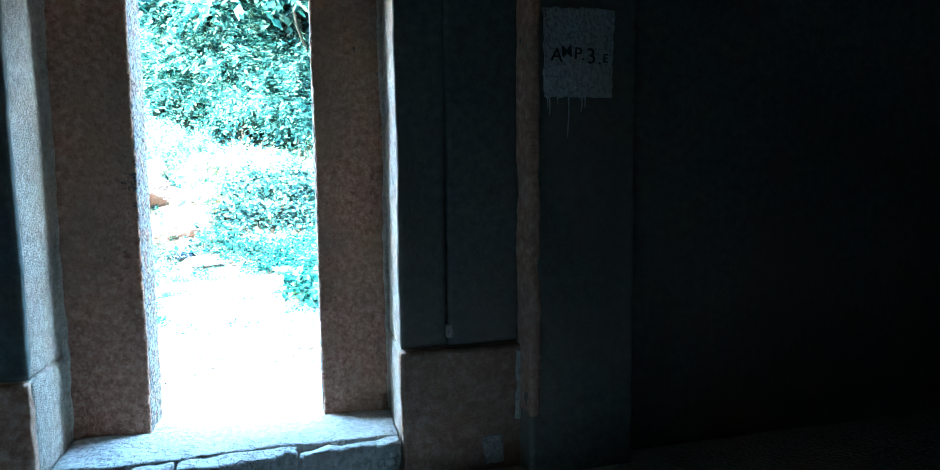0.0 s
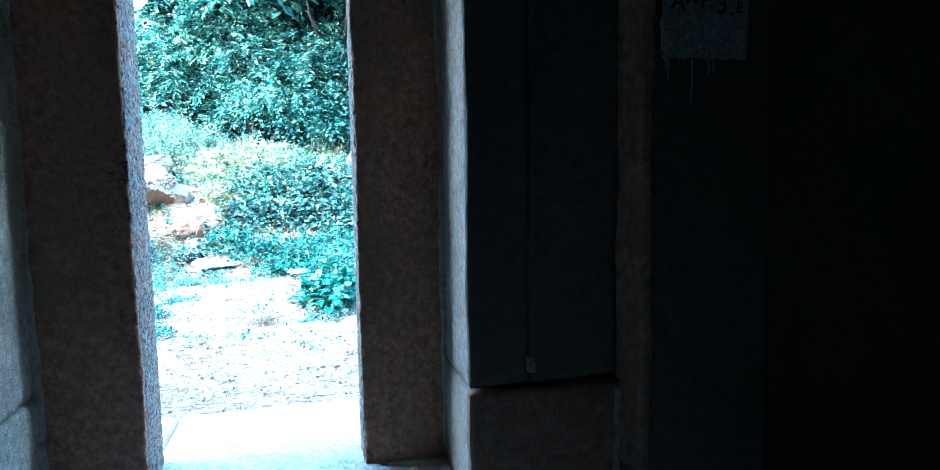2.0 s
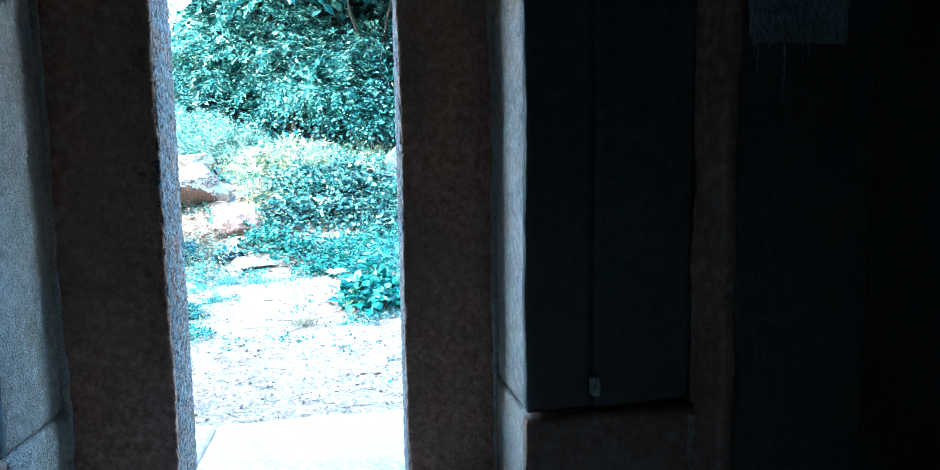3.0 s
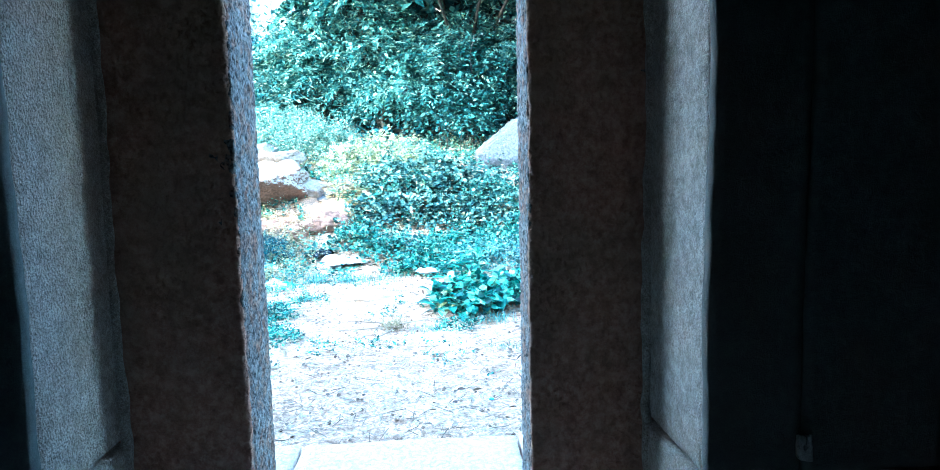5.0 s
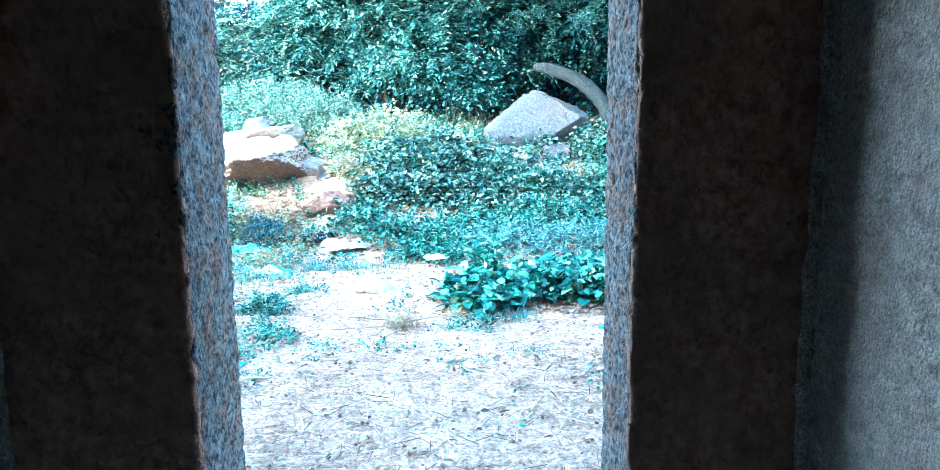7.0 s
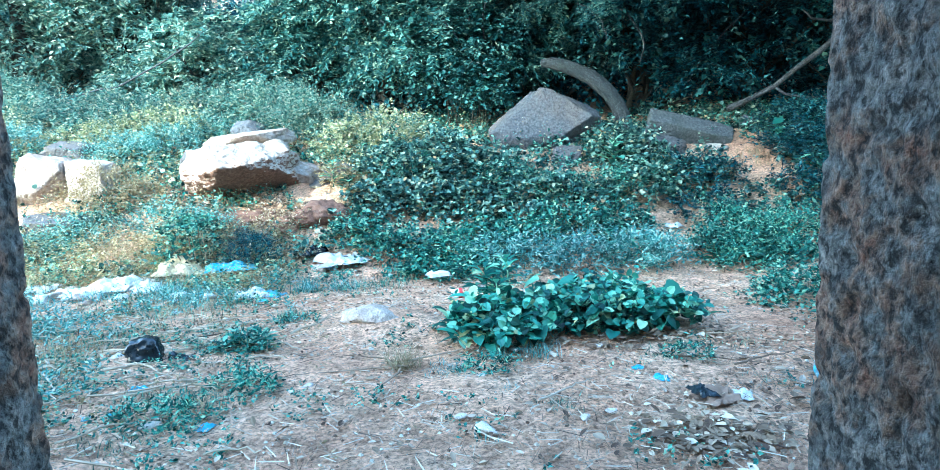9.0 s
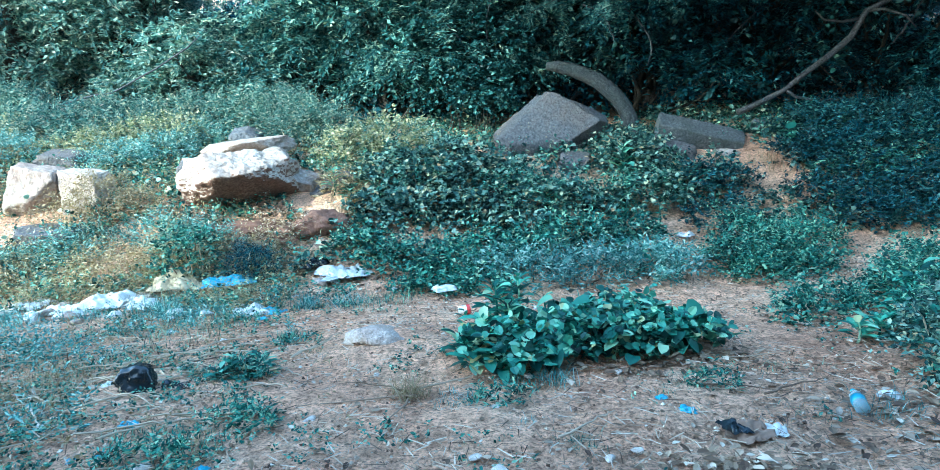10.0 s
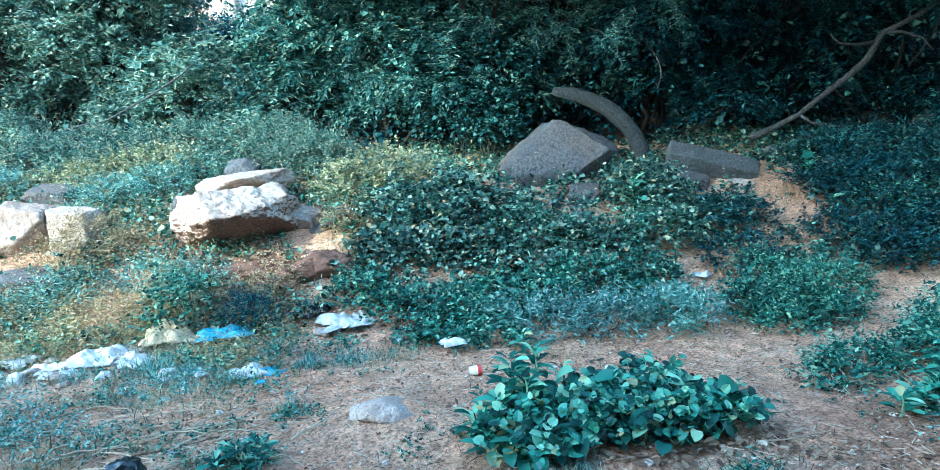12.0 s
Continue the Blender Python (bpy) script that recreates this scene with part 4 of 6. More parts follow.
def fallen_log():
    bm = bmesh.new()
    pts = [(2.0, 10.95, 2.92), (2.16, 10.85, 2.90), (2.38, 10.75, 2.83), (2.58, 10.68, 2.74), (2.78, 10.6, 2.63), (2.94, 10.55, 2.49), (3.08, 10.5, 2.34), (3.20, 10.45, 2.16), (3.28, 10.4, 1.95), (3.34, 10.38, 1.66), (3.37, 10.35, 1.30)]
    tube(bm, pts, [0.07, 0.10, 0.115, 0.12, 0.13, 0.135, 0.13, 0.13, 0.135, 0.14, 0.15], 12)
    tagged(part("bent_trunk", bm, M_MOSSBARK, smooth=True), "bare mossy grey bent tree trunk arching over the granite block", "tree trunk")
    b = tagged(empty("bare_branch"), "long bare crooked branch under the dark trees", "branch")
    bm = bmesh.new()
    tube(bm, [(5.35, 10.9, 2.05), (5.66, 10.8, 2.19), (6.12, 10.75, 2.42), (6.47, 10.7, 2.71), (6.87, 10.7, 2.99), (7.22, 10.7, 3.28), (7.46, 10.7, 3.7), (8.01, 10.7, 3.95), (8.5, 10.7, 4.25)],
         [0.06, 0.05, 0.042, 0.045, 0.05, 0.055, 0.045, 0.04, 0.03], 9)
    part("limb", bm, M_BARK, b, smooth=True)
    for p in ([(7.38, 10.7, 3.58), (7.05, 10.7, 3.53), (6.69, 10.65, 3.56), (6.5, 10.6, 3.7)], [(7.46, 10.7, 3.7), (7.75, 10.65, 3.72), (8.1, 10.6, 3.6), (8.3, 10.6, 3.4)], [(6.12, 10.75, 2.42), (6.3, 10.7, 2.28), (6.75, 10.65, 2.2), (7.1, 10.6, 2.25)]):
        bm = bmesh.new()
        tube(bm, p, [0.03, 0.024, 0.018, 0.01], 6)
        part("twig", bm, M_BARK, b, smooth=True)
    for i, (a, c, s) in enumerate((((3.4, 11.2, 3.9), (3.75, 10.95, 2.9), (0.25, 0, 0)), ((2.7, 11.3, 4.0), (3.2, 11.1, 3.3), (0.1, 0, 0.1)), ((-6.2, 11.2, 2.5), (-3.9, 11.3, 3.6), (0, 0, -0.2)),
                                   ((0.2, 11.8, 2.6), (0.8, 11.6, 4.2), (0.2, 0, 0)), ((5.0, 11.9, 2.6), (6.0, 11.6, 3.9), (0, 0, 0.1)), ((8.2, 11.0, 3.2), (8.6, 10.8, 4.1), (0.05, 0, 0)),
                                   ((0.9, 11.9, 2.7), (0.2, 11.4, 3.9), (0.1, 0, 0)), ((1.3, 12.0, 2.8), (1.1, 11.4, 4.2), (-0.15, 0, 0)))):
        bm = bmesh.new()
        tube(bm, bent(a, c, s, 10, 0.015), [0.014] * 9 + [0.006], 6)
        tagged(part("hanging_vine", bm, M_BARK, smooth=True), "thin bare vine hanging among the trees", "vine")


fallen_log()


# ---- bushes ----
def bush(name, label, lumps, shape, mat, density, length, count, size, droop=0.25, lift=0.4, stems=True, category="bush", group="", stem_mat=None):
    """lumps: x, y, height above the ground, and the three radii of each clump."""
    x0, y0 = lumps[0][0], lumps[0][1]
    z0 = float(height(x0, y0))
    b = tagged(empty(name, (x0, y0, z0)), label, category, group)
    local = [(x - x0, y - y0, float(height(x, y)) + z - z0, a, c, d) for x, y, z, a, c, d in lumps]
    v, f = clumps(shape, local, density, length, count, size, droop, lift)
    link("foliage", raw_mesh("foliage", v, f, mat), b)
    if stems:
        bm = bmesh.new()
        for x, y, z, a, c, d in local:
            for i in range(5):
                q = Vector((x, y, z)) + Vector(rng.normal(0, 0.4, 3)) * min(a, c, d)
                g = Vector((x + rng.normal(0, 0.08), y + rng.normal(0, 0.08), float(height(x0 + x, y0 + y)) - z0 - 0.06))
                tube(bm, bent(g, q, (0, 0, 0.03), 5, 0.01), [0.012, 0.01, 0.008, 0.006, 0.003], 5)
        tagged(part("stems", bm, stem_mat or M_TWIG, b), kind="stuff")
    return b


def bushes():
    global rng
    rng = np.random.default_rng(55)
    fine = "feathery teal-green bush on the bank below the wood"
    for ls in ([(-5.6, 11.2, 0.35, 0.9, 0.6, 0.5), (-4.9, 11.0, 0.3, 0.7, 0.6, 0.45)], [(-4.2, 11.6, 0.35, 0.8, 0.6, 0.5)], [(-3.2, 11.4, 0.40, 0.75, 0.6, 0.5), (-2.5, 11.2, 0.4, 0.7, 0.6, 0.5)],
               [(-2.0, 10.6, 0.3, 0.5, 0.5, 0.4)], [(-6.8, 11.4, 0.3, 0.8, 0.6, 0.45)], [(-7.8, 12.0, 0.5, 0.9, 0.7, 0.6)]):
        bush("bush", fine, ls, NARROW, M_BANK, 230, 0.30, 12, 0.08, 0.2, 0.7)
    pale = "tall pale yellow-green weeds on the sunlit bank"
    for ls in ([(-6.3, 10.9, 0.25, 0.7, 0.5, 0.42), (-5.5, 10.7, 0.2, 0.6, 0.45, 0.35)], [(-4.8, 10.5, 0.2, 0.6, 0.45, 0.36), (-4.2, 10.6, 0.25, 0.55, 0.45, 0.42)], [(-3.6, 10.6, 0.2, 0.5, 0.4, 0.36)], [(-7.2, 10.8, 0.2, 0.6, 0.5, 0.36)]):
        bush("weeds", pale, ls, DIAMOND, M_YELLOW if ls[0][0] > -6 and ls[0][0] < -4 or ls[0][0] < -7 else M_BANK, 170, 0.34, 12, 0.055, 0.2, 0.9, category="weeds")
    bush("bush", "feathery green bush standing behind the boulder", [(-2.3, 10.4, 0.3, 0.55, 0.45, 0.5), (-1.7, 10.5, 0.3, 0.5, 0.45, 0.45)], NARROW, M_BANK, 230, 0.3, 14, 0.065, 0.15, 1.0)
    bush("bush", "sun-bleached yellow-green bush on the bank", [(-0.75, 9.95, 0.22, 0.75, 0.5, 0.40), (-1.3, 9.8, 0.15, 0.5, 0.4, 0.32)], DIAMOND, M_YELLOW, 190, 0.24, 10, 0.06, 0.35, 0.5)
    bush("weeds", "fine green weeds tangled with sun-bleached leaves", [(-0.75, 9.9, 0.18, 0.85, 0.5, 0.40), (-1.35, 9.75, 0.12, 0.55, 0.4, 0.32)], NARROW, M_BANK, 150, 0.3, 12, 0.055, 0.3, 0.7, category="weeds")
    bush("bush", "sun-bleached yellow-green bush on the bank", [(-5.4, 10.4, 0.15, 0.8, 0.4, 0.28)], DIAMOND, M_YELLOW, 300, 0.2, 10, 0.05, 0.3, 0.6)
    ivy = "dense dark ivy-like creeper covering the bank"
    bush("creeper", ivy, [(-0.45, 9.2, 0.1, 0.6, 0.5, 0.34), (0.25, 9.35, 0.12, 0.55, 0.5, 0.42), (0.85, 9.2, 0.05, 0.6, 0.5, 0.3), (1.45, 8.85, 0.0, 0.5, 0.45, 0.18), (-0.75, 8.6, 0.0, 0.42, 0.35, 0.3), (0.0, 8.6, 0.0, 0.5, 0.4, 0.26), (0.65, 8.5, 0.0, 0.45, 0.4, 0.34), (1.2, 8.3, 0.0, 0.5, 0.35, 0.22), (0.25, 8.9, 0.0, 0.5, 0.4, 0.42)],
         BROADLEAF, M_IVY, 330, 0.26, 7, 0.072, 0.35, 0.35, category="creeper")
    bush("creeper", ivy, [(2.85, 9.4, 0.15, 0.36, 0.4, 0.45), (3.2, 9.25, 0.1, 0.45, 0.45, 0.42), (3.0, 8.7, 0.05, 0.6, 0.4, 0.35), (2.2, 8.6, 0.0, 0.5, 0.35, 0.22)], BROADLEAF, M_IVY, 250, 0.24, 7, 0.07, 0.3, 0.45, category="creeper")
    # same creeper in the hollow, with the shade in its leaf colour
    bush("creeper", ivy, [(0.95, 11.3, 0.75, 0.55, 0.45, 0.7), (0.4, 11.8, 0.9, 0.7, 0.5, 0.8), (1.0, 11.9, 1.6, 0.7, 0.5, 0.7)], BROADLEAF, M_VINE, 200, 0.3, 7, 0.075, 0.45, 0.2, category="creeper", stem_mat=M_BARK_DARK)
    low = "low dark ground cover of small creeping leaves"
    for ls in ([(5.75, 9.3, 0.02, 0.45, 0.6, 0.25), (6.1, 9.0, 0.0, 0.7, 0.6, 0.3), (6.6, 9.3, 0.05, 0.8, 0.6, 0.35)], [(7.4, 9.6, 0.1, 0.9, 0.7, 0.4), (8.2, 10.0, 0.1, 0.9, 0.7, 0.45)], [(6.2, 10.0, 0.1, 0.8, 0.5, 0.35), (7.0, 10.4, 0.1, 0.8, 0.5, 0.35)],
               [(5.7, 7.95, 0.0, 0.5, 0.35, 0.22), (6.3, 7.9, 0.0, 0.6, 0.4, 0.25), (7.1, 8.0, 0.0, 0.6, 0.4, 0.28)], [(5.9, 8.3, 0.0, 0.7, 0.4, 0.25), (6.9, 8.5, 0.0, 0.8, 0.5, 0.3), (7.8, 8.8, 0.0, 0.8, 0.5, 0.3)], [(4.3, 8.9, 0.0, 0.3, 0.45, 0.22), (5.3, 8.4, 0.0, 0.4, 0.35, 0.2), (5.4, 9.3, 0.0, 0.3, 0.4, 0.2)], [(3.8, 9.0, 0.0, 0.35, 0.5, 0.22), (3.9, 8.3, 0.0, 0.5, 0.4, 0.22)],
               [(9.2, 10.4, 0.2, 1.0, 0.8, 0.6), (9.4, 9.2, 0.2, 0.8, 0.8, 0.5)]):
        # leaf colours here are darkened to stand for the tree shade
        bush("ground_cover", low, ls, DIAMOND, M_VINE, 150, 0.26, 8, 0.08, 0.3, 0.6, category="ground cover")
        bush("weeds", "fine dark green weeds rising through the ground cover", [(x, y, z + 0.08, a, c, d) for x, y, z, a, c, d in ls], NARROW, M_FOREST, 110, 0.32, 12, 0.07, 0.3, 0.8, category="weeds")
    grey = "soft grey-green weedy shrub beside the trodden path"
    for ls in ([(1.15, 7.0, 0.06, 0.45, 0.35, 0.28), (0.75, 7.2, 0.05, 0.4, 0.3, 0.25)], [(1.75, 6.9, 0.08, 0.45, 0.35, 0.32)], [(2.35, 6.85, 0.08, 0.48, 0.35, 0.36)], [(2.75, 7.2, 0.05, 0.4, 0.35, 0.25)]):
        bush("shrub", grey, ls, NARROW, M_GREYLEAF, 260, 0.2, 8, 0.075, 0.1, 1.1, category="shrub")
    for ls in ([(2.3, 8.5, 0.15, 0.5, 0.35, 0.3), (2.9, 8.6, 0.15, 0.45, 0.35, 0.3)], [(0.9, 8.7, 0.2, 0.5, 0.35, 0.25), (1.5, 8.6, 0.1, 0.4, 0.3, 0.25)], [(-0.3, 8.8, 0.25, 0.4, 0.3, 0.25)], [(3.5, 8.8, 0.1, 0.35, 0.35, 0.3)], [(6.2, 8.7, 0.15, 0.6, 0.4, 0.3), (7.2, 9.2, 0.15, 0.6, 0.4, 0.3)]):
        bush("weeds", "fine-leaved green weeds growing through the creeper", ls, NARROW, M_GRASS, 150, 0.3, 10, 0.06, 0.25, 0.6, category="weeds")
    weed = "green weeds growing thick at the foot of the bank"
    for ls in ([(-0.4, 7.6, 0.0, 0.5, 0.4, 0.26), (0.2, 7.5, 0.0, 0.5, 0.4, 0.26)], [(0.6, 7.8, 0.0, 0.5, 0.4, 0.28), (1.2, 7.7, 0.0, 0.5, 0.4, 0.25)], [(1.8, 7.9, 0.0, 0.6, 0.4, 0.28), (2.5, 8.0, 0.0, 0.5, 0.4, 0.28)], [(-1.0, 7.9, 0.0, 0.35, 0.35, 0.25)], [(0.4, 6.9, 0.0, 0.4, 0.3, 0.18), (-0.1, 6.95, 0.0, 0.4, 0.25, 0.18)]):
        bush("weeds", weed, ls, DIAMOND, M_GRASS, 300, 0.22, 8, 0.065, 0.25, 0.7, category="weeds")
    right = "green ground cover beside the trodden path"
    for ls in ([(3.65, 7.3, 0.0, 0.4, 0.4, 0.34), (4.1, 7.2, 0.0, 0.45, 0.45, 0.38), (4.65, 7.5, 0.0, 0.45, 0.4, 0.32), (4.0, 7.8, 0.0, 0.45, 0.4, 0.34)], [(3.75, 6.75, 0.0, 0.35, 0.3, 0.2), (4.3, 6.85, 0.0, 0.35, 0.3, 0.22)], [(3.25, 5.25, 0.0, 0.24, 0.25, 0.15), (3.65, 5.5, 0.0, 0.3, 0.25, 0.2)],
               [(4.3, 5.4, 0.05, 0.4, 0.35, 0.28), (4.8, 5.7, 0.1, 0.5, 0.45, 0.4)], [(3.85, 4.5, 0.05, 0.3, 0.3, 0.26), (4.3, 4.7, 0.1, 0.4, 0.4, 0.4)]):
        bush("ground_cover", right, ls, DIAMOND, M_GRASS, 260, 0.2, 8, 0.065, 0.25, 0.6, category="ground cover")
        bush("weeds", "fine-leaved green weeds beside the trodden path", [(x, y, z + 0.05, a, c, d) for x, y, z, a, c, d in ls], NARROW, M_GRASS, 200, 0.24, 11, 0.05, 0.2, 0.9, category="weeds")
    bush("bush", "dark green leafy bush at the side of the yard", [(3.45, 3.85, 0.2, 0.28, 0.3, 0.34), (3.2, 3.35, 0.08, 0.2, 0.25, 0.2), (3.7, 3.5, 0.3, 0.35, 0.45, 0.5)], DIAMOND, M_IVY, 420, 0.18, 8, 0.055, 0.3, 0.5)
    dry = "dry straw-coloured weeds with thin brittle stems"
    for ls in ([(-4.9, 8.5, 0.1, 0.35, 0.25, 0.36), (-4.5, 8.75, 0.15, 0.45, 0.35, 0.38), (-4.0, 8.6, 0.1, 0.35, 0.3, 0.3)], [(-3.9, 7.5, 0.05, 0.45, 0.3, 0.3), (-3.4, 7.6, 0.05, 0.4, 0.3, 0.26)], [(-2.6, 7.95, 0.0, 0.5, 0.25, 0.16), (-2.1, 8.1, 0.0, 0.4, 0.25, 0.18), (-3.2, 7.95, 0.0, 0.4, 0.25, 0.16)], [(-5.2, 7.4, 0.0, 0.5, 0.3, 0.25)], [(-1.4, 9.0, 0.05, 0.3, 0.3, 0.25)], [(-6.4, 9.0, 0.1, 0.5, 0.4, 0.35)], [(-6.4, 10.4, 0.0, 0.6, 0.4, 0.2)]):
        bush("dry_weeds", dry, ls, NARROW, M_DRY, 420, 0.22, 8, 0.05, 0.15, 1.0, category="weeds")
    for ls in ([(-2.2, 8.55, 0.0, 0.35, 0.2, 0.16), (-1.8, 8.35, 0.0, 0.3, 0.2, 0.16)], [(-3.3, 8.5, 0.0, 0.4, 0.2, 0.18)], [(-2.4, 7.95, 0.0, 0.4, 0.25, 0.2)]):
        bush("dry_weeds", dry, ls, DIAMOND, M_DEADLEAF, 420, 0.16, 7, 0.045, 0.2, 0.8, category="weeds")
    mixed = "scrubby blue-green weeds on the sunlit side of the bank"
    for ls in ([(-3.0, 8.1, 0.0, 0.4, 0.3, 0.28), (-3.6, 8.2, 0.0, 0.4, 0.3, 0.28)], [(-4.6, 8.0, 0.0, 0.45, 0.35, 0.25)], [(-4.7, 9.7, 0.1, 0.6, 0.4, 0.35), (-4.1, 10.1, 0.1, 0.6, 0.4, 0.35)], [(-5.6, 7.7, 0.0, 0.5, 0.35, 0.25), (-6.3, 8.0, 0.0, 0.5, 0.4, 0.3)], [(-3.9, 10.7, 0.1, 0.6, 0.4, 0.35)], [(-6.6, 10.0, 0.1, 0.7, 0.5, 0.35)]):
        bush("weeds", mixed, ls, NARROW, M_GREYLEAF, 380, 0.22, 9, 0.06, 0.15, 0.8, category="weeds")
    low_weed = "soft teal weeds spreading over the littered soil"
    for ls in ([(-2.9, 4.75, 0.0, 0.38, 0.26, 0.18), (-3.25, 4.95, 0.0, 0.3, 0.25, 0.16)], [(-3.6, 5.35, 0.0, 0.4, 0.3, 0.18)], [(-2.6, 5.75, 0.0, 0.4, 0.25, 0.2), (-2.2, 5.85, 0.0, 0.3, 0.2, 0.16)], [(-1.28, 5.15, 0.0, 0.13, 0.12, 0.13)], [(-1.75, 6.15, 0.0, 0.2, 0.15, 0.12)], [(-4.2, 5.7, 0.0, 0.4, 0.3, 0.2)], [(-2.4, 3.6, 0.0, 0.3, 0.2, 0.12)]):
        bush("weeds", low_weed, ls, NARROW, M_GREYLEAF, 170, 0.17, 8, 0.05, 0.15, 0.9, category="weeds")
    for ls in ([(-1.45, 4.4, 0.0, 0.2, 0.16, 0.12)], [(-1.25, 3.55, 0.0, 0.22, 0.14, 0.08)], [(-1.6, 3.05, 0.0, 0.25, 0.14, 0.08)], [(0.35, 3.7, 0.0, 0.2, 0.1, 0.07)], [(1.75, 3.75, 0.0, 0.18, 0.1, 0.07)]):
        bush("weeds", "small bright green weeds on bare soil", ls, NARROW, M_GRASS, 700, 0.11, 8, 0.05, 0.15, 0.9, stems=False, category="weeds")
    for ls in ([(-5.6, 7.9, 0.0, 0.45, 0.3, 0.26), (-5.0, 7.75, 0.0, 0.4, 0.3, 0.24)], [(-4.3, 8.05, 0.0, 0.45, 0.25, 0.3)], [(-3.3, 8.0, 0.0, 0.4, 0.25, 0.26), (-2.8, 7.9, 0.0, 0.35, 0.25, 0.22)]):
        bush("weeds", "shaggy dark green weeds at the foot of the bank", ls, NARROW, M_IVY, 300, 0.26, 11, 0.05, 0.25, 0.9, category="weeds")
    bush("bush", "small dark green bush at the foot of the bank", [(-2.2, 7.35, 0.12, 0.28, 0.24, 0.30)], NARROW, M_FOREST, 900, 0.16, 12, 0.035, 0.1, 1.0)
    bush("bush", "slender green weed with small pale leaves", [(-3.05, 7.3, 0.3, 0.25, 0.2, 0.34), (-2.85, 7.35, 0.5, 0.2, 0.18, 0.16)], DIAMOND, M_GRASS, 300, 0.14, 7, 0.06, 0.2, 0.8)


bushes()


def undergrowth():
    """Weeds that cover the bank and the wooded hillside, with bare patches left open."""
    global rng
    rng = np.random.default_rng(303)

    def spots(n, x0, x1, y0, y1, keep):
        x, y = rng.uniform(x0, x1, n), rng.uniform(y0, y1, n)
        bare = (((x - 4.85) / 0.26) ** 2 + ((y - 9.3) / 0.85) ** 2 < 1) | (((x + 1.75) / 0.4) ** 2 + ((y - 8.15) / 0.35) ** 2 < 1) | (((x + 5.7) / 0.5) ** 2 + ((y - 7.3) / 0.2) ** 2 < 1)
        bare |= (((x + 2.4) / 0.7) ** 2 + ((y - 8.3) / 0.25) ** 2 < 1) | (((x + 2.2) / 0.2) ** 2 + ((y - 8.6) / 0.15) ** 2 < 1) | ((x > 2.9) & (x < 3.4) & (y < 8.4)) | ((x > 4.6) & (y > 7.4 - 0.12 * (x - 4.6)) & (y < 7.7))
        bare |= (((x + 2.42) / 0.36) ** 2 + ((y - 7.1) / 0.28) ** 2 < 1) | (((x + 1.2) / 0.42) ** 2 + ((y - 7.3) / 0.34) ** 2 < 1) | (((x + 3.04) / 0.34) ** 2 + ((y - 7.0) / 0.25) ** 2 < 1)
        bare |= ((x + 3.7) / 0.75) ** 2 + ((y - 6.6) / 0.4) ** 2 < 1
        patch = np.array([noise.noise(Vector((a * 0.9, b * 0.9, 3.0))) for a, b in zip(x, y)])
        ok = ~bare & (patch > keep) & (y > np.where(x < -1.6, 6.35, 6.9) + 0.35 * np.sin(1.3 * x))
        return np.column_stack([x[ok], y[ok], height(x[ok], y[ok])])

    def cover(name, label, P, shape, mat, length, count, size, lift=1.0):
        D = rng.normal(0, 0.55, P.shape) + np.array([0, -0.15, lift])
        P = P + np.column_stack([np.zeros(len(P)), np.zeros(len(P)), rng.uniform(-0.02, 0.08, len(P))])
        v, f = sprigs(shape, P, D, length, count, size, 0.2)
        tagged(link(name, raw_mesh(name, v, f, mat)), label, "undergrowth", kind="stuff")
    cover("undergrowth", "thick green undergrowth on the bank", spots(5200, -9, 10, 6.9, 13, -0.15), DIAMOND, M_GRASS, 0.30, 8, 0.075)
    cover("undergrowth", "thick dark undergrowth on the bank", spots(5600, -9, 10, 7.2, 13, -0.12), BROADLEAF, M_IVY, 0.28, 6, 0.085, 0.7)
    cover("undergrowth", "fine grey-green undergrowth on the bank", spots(4200, -9, 10, 7.0, 12, 0.0), NARROW, M_GREYLEAF, 0.28, 11, 0.045)
    cover("undergrowth", "dry straw-coloured undergrowth on the sunny bank", spots(4200, -9, -1.0, 7.0, 11, -0.25), NARROW, M_DRY, 0.28, 9, 0.05)
    cover("undergrowth", "scrubby green undergrowth on the sunny bank", spots(4600, -9, -1.0, 6.2, 11.5, -0.2), DIAMOND, M_GRASS, 0.24, 8, 0.055)
    cover("undergrowth", "sun-bleached yellow undergrowth on the bank", spots(2600, -8, -0.2, 8.9, 11.6, 0.0), DIAMOND, M_YELLOW, 0.3, 9, 0.05)
    cover("undergrowth", "long dry stalks standing on the bank", spots(900, -8, 3, 7.2, 11.6, -0.1), NARROW, M_DRY, 0.55, 9, 0.04, 1.8)
    cover("undergrowth", "yellowed weeds at the sunny foot of the bank", spots(2600, -6.5, -2.0, 6.2, 8.3, -0.15), NARROW, M_YELLOW, 0.3, 9, 0.05)
    cover("undergrowth", "brittle straw-coloured weeds at the foot of the bank", spots(2200, -6.5, -1.6, 6.2, 8.4, -0.15), NARROW, M_DRY, 0.34, 9, 0.05)
    # the hillside takes the shaded leaf colour too
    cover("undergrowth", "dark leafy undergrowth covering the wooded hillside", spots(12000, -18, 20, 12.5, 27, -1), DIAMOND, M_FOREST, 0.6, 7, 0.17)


undergrowth()


# ---- broad-leaved plants, leaf by leaf ----
def leaf_blade(name, shape, mat, bend=0.25):
    v, f = shape
    v = v.copy()
    v[:, 2] -= bend * v[:, 1] ** 2
    return raw_mesh(name, v, f, mat, True)


HEART_LEAVES = [leaf_blade("leaf", HEART, M_BROAD, b) for b in (0.1, 0.3, 0.5)]
